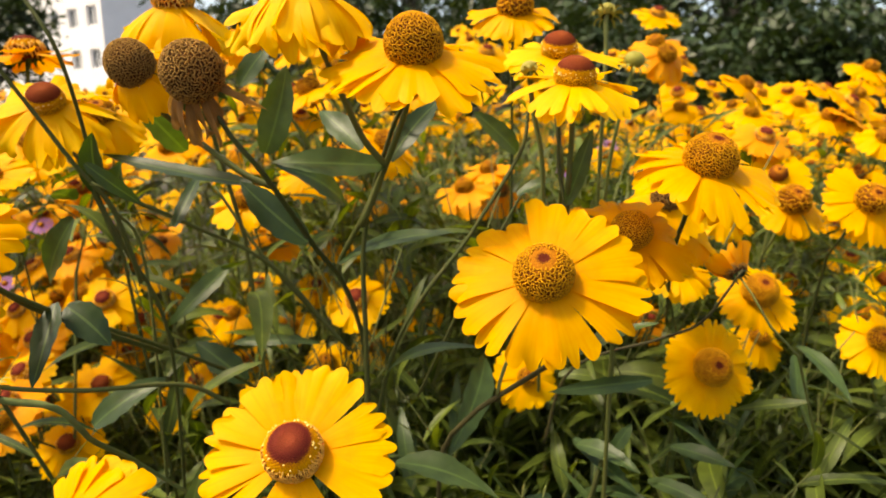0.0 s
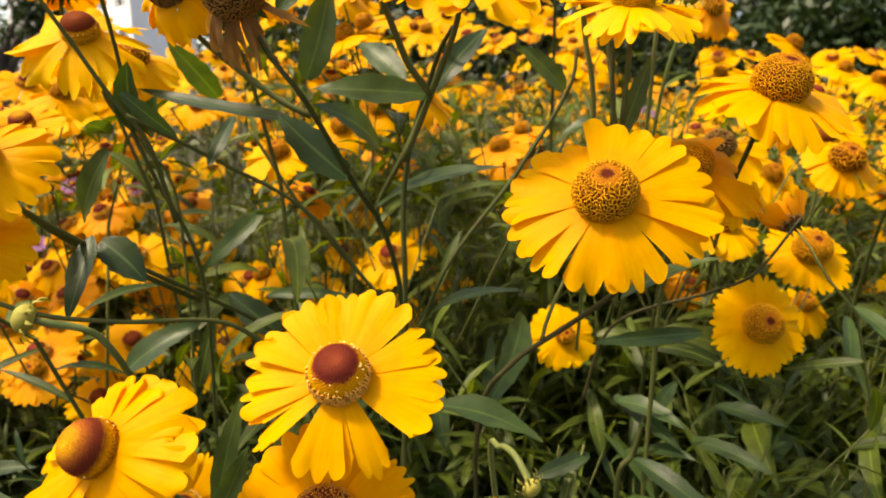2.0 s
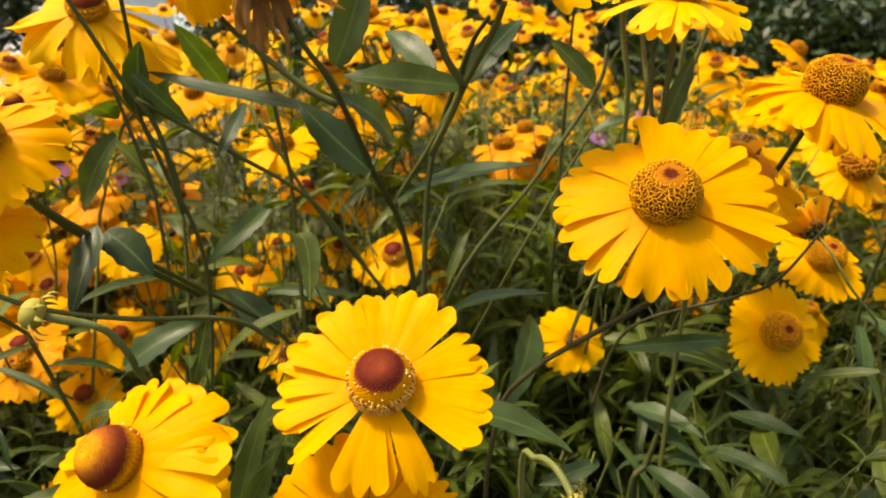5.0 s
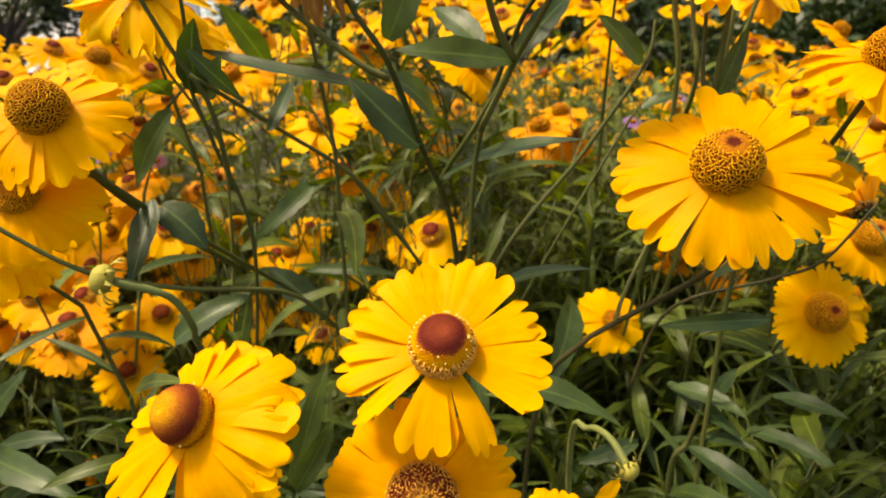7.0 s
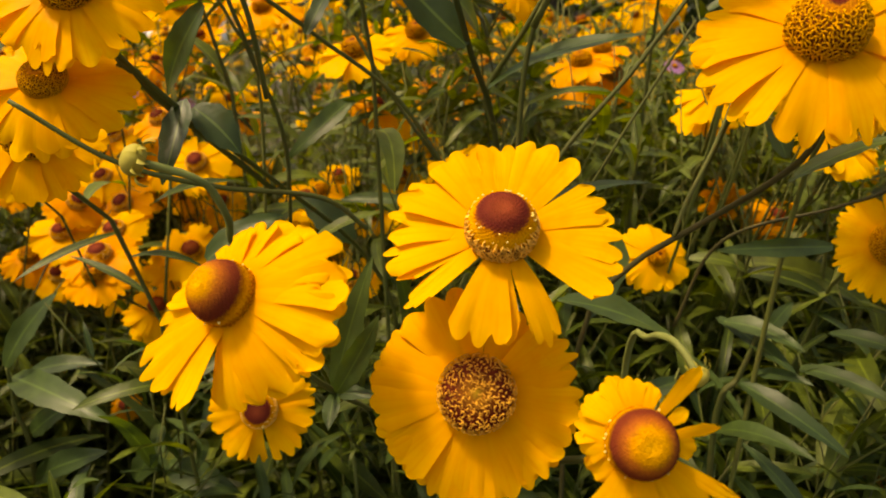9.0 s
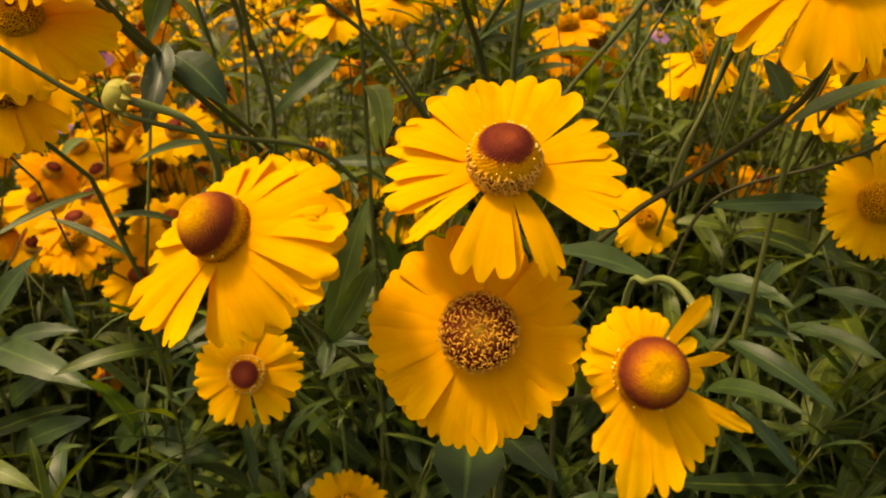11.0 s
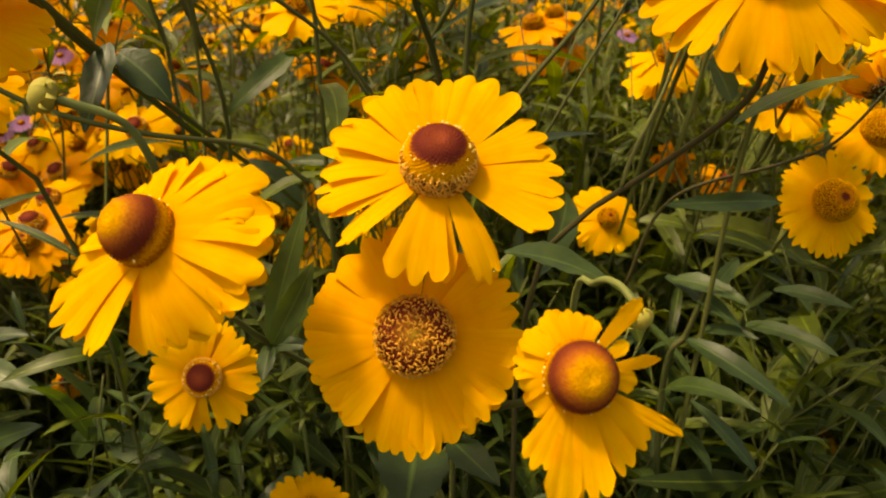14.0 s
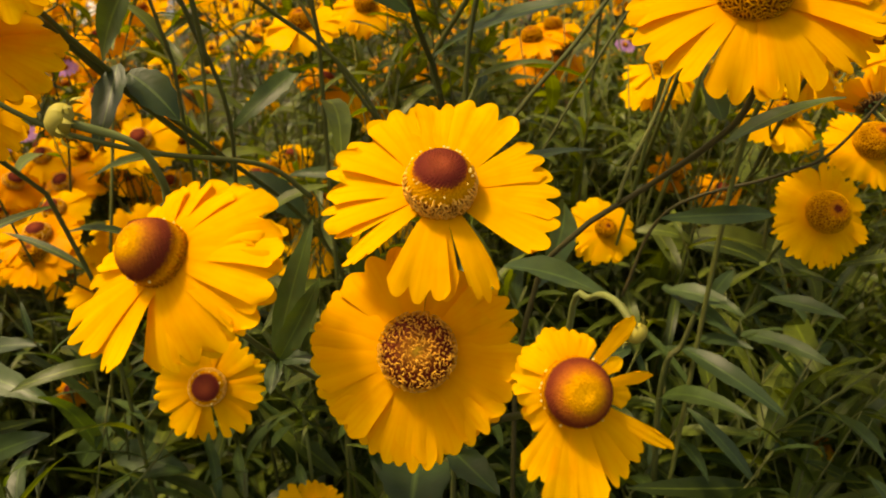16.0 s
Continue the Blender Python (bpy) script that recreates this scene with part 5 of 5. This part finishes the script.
# small blooms crowding low in the bed
CROWD = [simple_head(0.029, 0.0075, n, s_, b, 340 + k, 5, 8) for k, (n, s_, b) in enumerate(((12, -4, -20), (10, -10, -24), (11, 4, -18), (9, -14, -30)))]
for i in range(34):
    y = r.uniform(0.72, 1.3)
    x = r.uniform(-0.85, -0.27) * y
    z = 1.10 - r.uniform(0.10, 0.34) * y
    massed(CROWD[r.randrange(4)], facing((x, y, z), (r.gauss(0.05, 0.25), r.gauss(-0.55, 0.25), 0.8)) @ Matrix.Rotation(r.uniform(0, 6.28), 4, "Z"), r.uniform(0.9, 1.1), r.random() < 0.18)
    far_s.add(*tube([Vector((x + r.gauss(0, 0.05), y + 0.06, z - 0.4)), Vector((x + r.gauss(0, 0.02), y + 0.03, z - 0.15)), Vector((x, y, z))], 0.0012, 0.0009, 4))
# leaves along the stems of the blooms
for cp in STALKS:
    if cp[0].y > 1.35:
        continue
    gone, spin = 0.0, r.uniform(0, 6.28)
    due = r.uniform(0.035, 0.06)
    for a, b in zip(cp, cp[1:]):
        d = (b - a).length
        while gone + d > due and due < 0.42:
            spin += 2.4 + r.uniform(-0.4, 0.4)
            put_leaf(a.lerp(b, (due - gone) / d), spin, r.uniform(-60, 25), r.uniform(0.03, 0.05) + 0.11 * min(0.35, due), None, None, a.y)
            due += r.uniform(0.014, 0.028)
        gone += d
# the bed goes on to both sides and to its far edge
for i in range(1250):
    x, y = r.uniform(-3.6, 3.6), r.uniform(0.22, 4.9)
    if y < 3.1 and abs(x) < 0.40 + y * 0.78:
        continue
    h = height(x, y) * r.uniform(0.84, 1.0)
    lean = Vector((r.gauss(0, 0.08), r.gauss(0, 0.06), 0))
    foot, tip = Vector((x, y, 0)) - lean, Vector((x, y, h)) + lean * 0.3
    put_stem([foot, foot.lerp(tip, 0.55) + Vector((r.gauss(0, 0.04), r.gauss(0, 0.03), 0)), tip], 0.0013, 0.0007, None, None)
    for k in range(16):
        put_leaf(foot.lerp(tip, 1 - (k / 16) * 0.7), k * 2.4 + r.uniform(-0.5, 0.5), r.uniform(-55, 10), r.uniform(0.06, 0.13), None, None, y + 1)
    for k in range(r.randrange(1, 3)):
        q = Vector((x + r.gauss(0, 0.05), y + r.gauss(0, 0.05), h + r.uniform(-0.08, 0.07)))
        hd = HEADS_SIDE[r.randrange(3)]
        m = facing(q, (r.gauss(0, 0.25), r.gauss(-0.45, 0.25), 0.8)) @ Matrix.Rotation(r.uniform(0, 6.28), 4, "Z")
        massed(hd, m, r.uniform(0.85, 1.1), r.random() < 0.2)
        v, f, uv = tube([Vector((x, y, h - 0.22)), q.lerp(Vector((x, y, q.z - 0.16)), 0.5), q], 0.0014, 0.001, 4)
        far_s.add(v, f, uv)
fo = new("bed_foliage", leafbag.mesh("bed_foliage", LEAF_FILL))
tagged(fo, "dense lance-shaped dark green leaves of the flower bed", "foliage", kind="stuff")
so = new("bed_stems", stembag.mesh("bed_stems", STEM_FILL))
tagged(so, "thin green stems crowding the flower bed", "stems", kind="stuff")
for bag, nm, mt, lab in ((far_y, "far_yellow_petals", PETAL_FAR_LIT, "yellow sneezeweed blooms massed across the bed"), (far_o, "far_orange_petals", PETAL_OR_FAR, "orange sneezeweed blooms scattered in the bed"),
                         (far_d, "far_discs", DISC["open"], "brown cushions of the massed blooms"), (far_s, "far_stalks", STEM_FILL, "thin stalks of the massed blooms")):
    tagged(new(nm, bag.mesh(nm, mt)), lab, "flowers", kind="stuff")


# ---- distance ----
def tree(x, y, h, spread, low, seed, n=8500):
    rr = random.Random(seed)
    top = new("tree")
    top.matrix_world = Matrix.Translation((x, y, 0))
    tagged(top, "dense dark green broadleaf tree behind the bed", "tree", "trees behind the bed")
    b = Bag()
    cp = curve_points([(0, 0, -0.1), (rr.uniform(-0.1, 0.1), 0, h * 0.3), (rr.uniform(-0.2, 0.2), 0, h * 0.6), (0, 0, h * 0.9)], 9)
    b.add(*tube(cp, 0.16, 0.03, 8))
    limbs = []
    for k in range(14):
        an, z0 = rr.uniform(0, 6.28), rr.uniform(low, h * 0.8)
        e = Vector((math.cos(an) * spread * rr.uniform(0.5, 0.9), math.sin(an) * spread * rr.uniform(0.5, 0.9), z0 + rr.uniform(0.1, 0.9)))
        b.add(*tube(curve_points([(0, 0, z0 * 0.8), e * 0.5 + Vector((0, 0, z0 * 0.45)), e], 6), 0.06, 0.015, 5))
        limbs.append(e)
    part("trunk", b.mesh("trunk", BARK), top)
    c = Bag()
    for k in range(n):
        e = limbs[rr.randrange(14)]
        q = e + Vector((rr.gauss(0, 0.42), rr.gauss(0, 0.42), rr.gauss(0, 0.36))) * spread * 0.5
        s = rr.uniform(0.035, 0.075)
        m = Matrix.Translation(q) @ Euler((rr.uniform(-1, 1), rr.uniform(-1, 1), rr.uniform(0, 6.28))).to_matrix().to_4x4()
        vs = [m @ Vector(w) * 1 for w in ((-s, 0, 0), (0, -s * 0.45, -s * 0.1), (s, 0, -s * 0.2), (0, s * 0.45, -s * 0.1))]
        c.add(vs, [(0, 1, 2, 3)], [(0, 0.5), (0.2, 0.5), (1, 0.5), (0.2, 1)])
    part("crown", c.mesh("crown", TREE_LEAF), top)


for k, (x, y, h, sp, low) in enumerate(((-1.9, 8.6, 3.6, 1.1, 0.5), (-0.4, 9.2, 4.2, 1.7, 0.6), (1.6, 8.6, 4.0, 1.6, 0.5), (3.5, 8.2, 4.2, 1.6, 0.5), (5.2, 7.8, 3.8, 1.6, 0.4), (7.2, 8.4, 4.4, 1.8, 0.5),
                                       (-5.9, 8.4, 2.0, 0.9, 0.2), (-7.6, 8.2, 2.4, 0.9, 0.2), (4.4, 10.2, 5.0, 2.0, 0.6), (2.4, 10.6, 5.0, 2.0, 0.6),
                                       (-1.3, 7.2, 1.6, 1.2, 0.1), (0.5, 7.0, 1.5, 1.4, 0.1), (2.4, 6.8, 1.5, 1.3, 0.1), (4.2, 6.6, 1.5, 1.3, 0.1), (6.0, 6.8, 1.6, 1.4, 0.1))):
    tree(x, y, h, sp, low, 500 + k)


def house():
    top = new("apartment_building")
    top.matrix_world = pose(-32.0, 58.6, 0, 0, 0, -38)
    tagged(top, "white rendered apartment block with rows of dark windows", "building")
    W, D, H, fl, cols = 24.0, 5.0, 18.0, 6, 8
    b = Bag()

    def box(bag, x0, x1, y0, y1, z0, z1):
        v = [(x, y, z) for x in (x0, x1) for y in (y0, y1) for z in (z0, z1)]
        bag.add(v, [(0, 1, 3, 2), (4, 6, 7, 5), (0, 4, 5, 1), (2, 3, 7, 6), (0, 2, 6, 4), (1, 5, 7, 3)], [(0, 0)] * 8)
    # front wall as piers and bands, so that the openings go through
    for k in range(cols + 1):
        x0 = -W / 2 + k * W / cols - (0.75 if k else 0)
        x1 = -W / 2 + k * W / cols + (0.75 if k < cols else 0)
        box(b, x0, x1, -D / 2, -D / 2 + 0.4, 0, H)
    for k in range(cols):
        xa, xb = -W / 2 + k * W / cols + 0.75, -W / 2 + (k + 1) * W / cols - 0.75
        for s in range(fl + 1):
            z0 = 0 if s == 0 else s * 3.0 - 0.7
            z1 = 0.9 if s == 0 else (s * 3.0 + 0.9 if s < fl else H)
            box(b, xa, xb, -D / 2, -D / 2 + 0.4, z0, z1)
    box(b, -W / 2, -W / 2 + 0.4, -D / 2 + 0.4, D / 2, 0, H)
    box(b, W / 2 - 0.4, W / 2, -D / 2 + 0.4, D / 2, 0, H)
    box(b, -W / 2 + 0.4, W / 2 - 0.4, D / 2 - 0.4, D / 2, 0, H)
    part("wall", mesh_of("wall", np.concatenate(b.v).tolist(), b.f, None, (WALL,), False), top)
    b = Bag()
    box(b, -W / 2 - 0.3, W / 2 + 0.3, -D / 2 - 0.3, D / 2 + 0.3, H, H + 0.4)
    part("roof", mesh_of("roof", b.v[0].tolist(), b.f, None, (ROOF,), False), top)
    for k in range(cols):
        for s in range(fl):
            xc = -W / 2 + (k + 0.5) * W / cols
            b = Bag()
            w2 = W / cols / 2 - 0.75
            for (x0, x1, z0, z1) in ((-w2, w2, 0, 0.1), (-w2, w2, 1.3, 1.4), (-w2, -w2 + 0.1, 0.1, 1.3), (w2 - 0.1, w2, 0.1, 1.3), (-0.05, 0.05, 0.1, 1.3)):
                box(b, x0, x1, 0, 0.12, z0, z1)
            w = part("window", mesh_of("window", np.concatenate(b.v).tolist(), b.f, None, (WALL,), False), top, Matrix.Translation((xc, -D / 2 + 0.15, s * 3.0 + 0.9)))
            b = Bag()
            box(b, -w2 + 0.1, w2 - 0.1, 0.05, 0.07, 0.1, 1.3)
            part("pane", mesh_of("pane", b.v[0].tolist(), b.f, None, (GLASS,), False), w)


house()


def aster(centre, seed):
    """A small mauve daisy of another kind between the sneezeweeds."""
    top = new("aster_flower")
    top.matrix_world = facing(centre, (0.1, -0.6, 0.8))
    tagged(top, "small mauve aster flower between the yellow blooms", "flower", "mauve asters")
    part("disc", mesh_of("disc", *dome(0.0038, 0.7, 6, 14), mats=(DISC["young"],)), top)
    for k in range(15):
        v, f, uv = petal_grid(0.010, 0.0019, 5, -15, seed + k, 4, 6, 0.05)
        part("petal", mesh_of("petal", v, f, uv, (PALE,)), top, Matrix.Rotation(k * 0.4189, 4, "Z") @ Matrix.Translation((0.0032, 0, -0.001)))
    cp = curve_points(stem_path(top.matrix_world, 0.005), 10)
    inv = top.matrix_world.inverted()
    v, f, uv = tube([inv @ q for q in cp], 0.001, 0.0014, 5)
    part("stem", mesh_of("stem", v, f, uv, (STEM,)), top)


for k, pt in enumerate(((0.2392, 0.9603, 1.0487), (0.2433, 1.0091, 1.0377), (-0.4543, 0.7393, 0.9709), (-0.4586, 0.8872, 0.9451), (0.1637, 0.8900, 1.0188), (-0.5277, 0.7729, 0.8937), (-0.5691, 0.7975, 0.8752))):
    aster(pt, 900 + 20 * k)
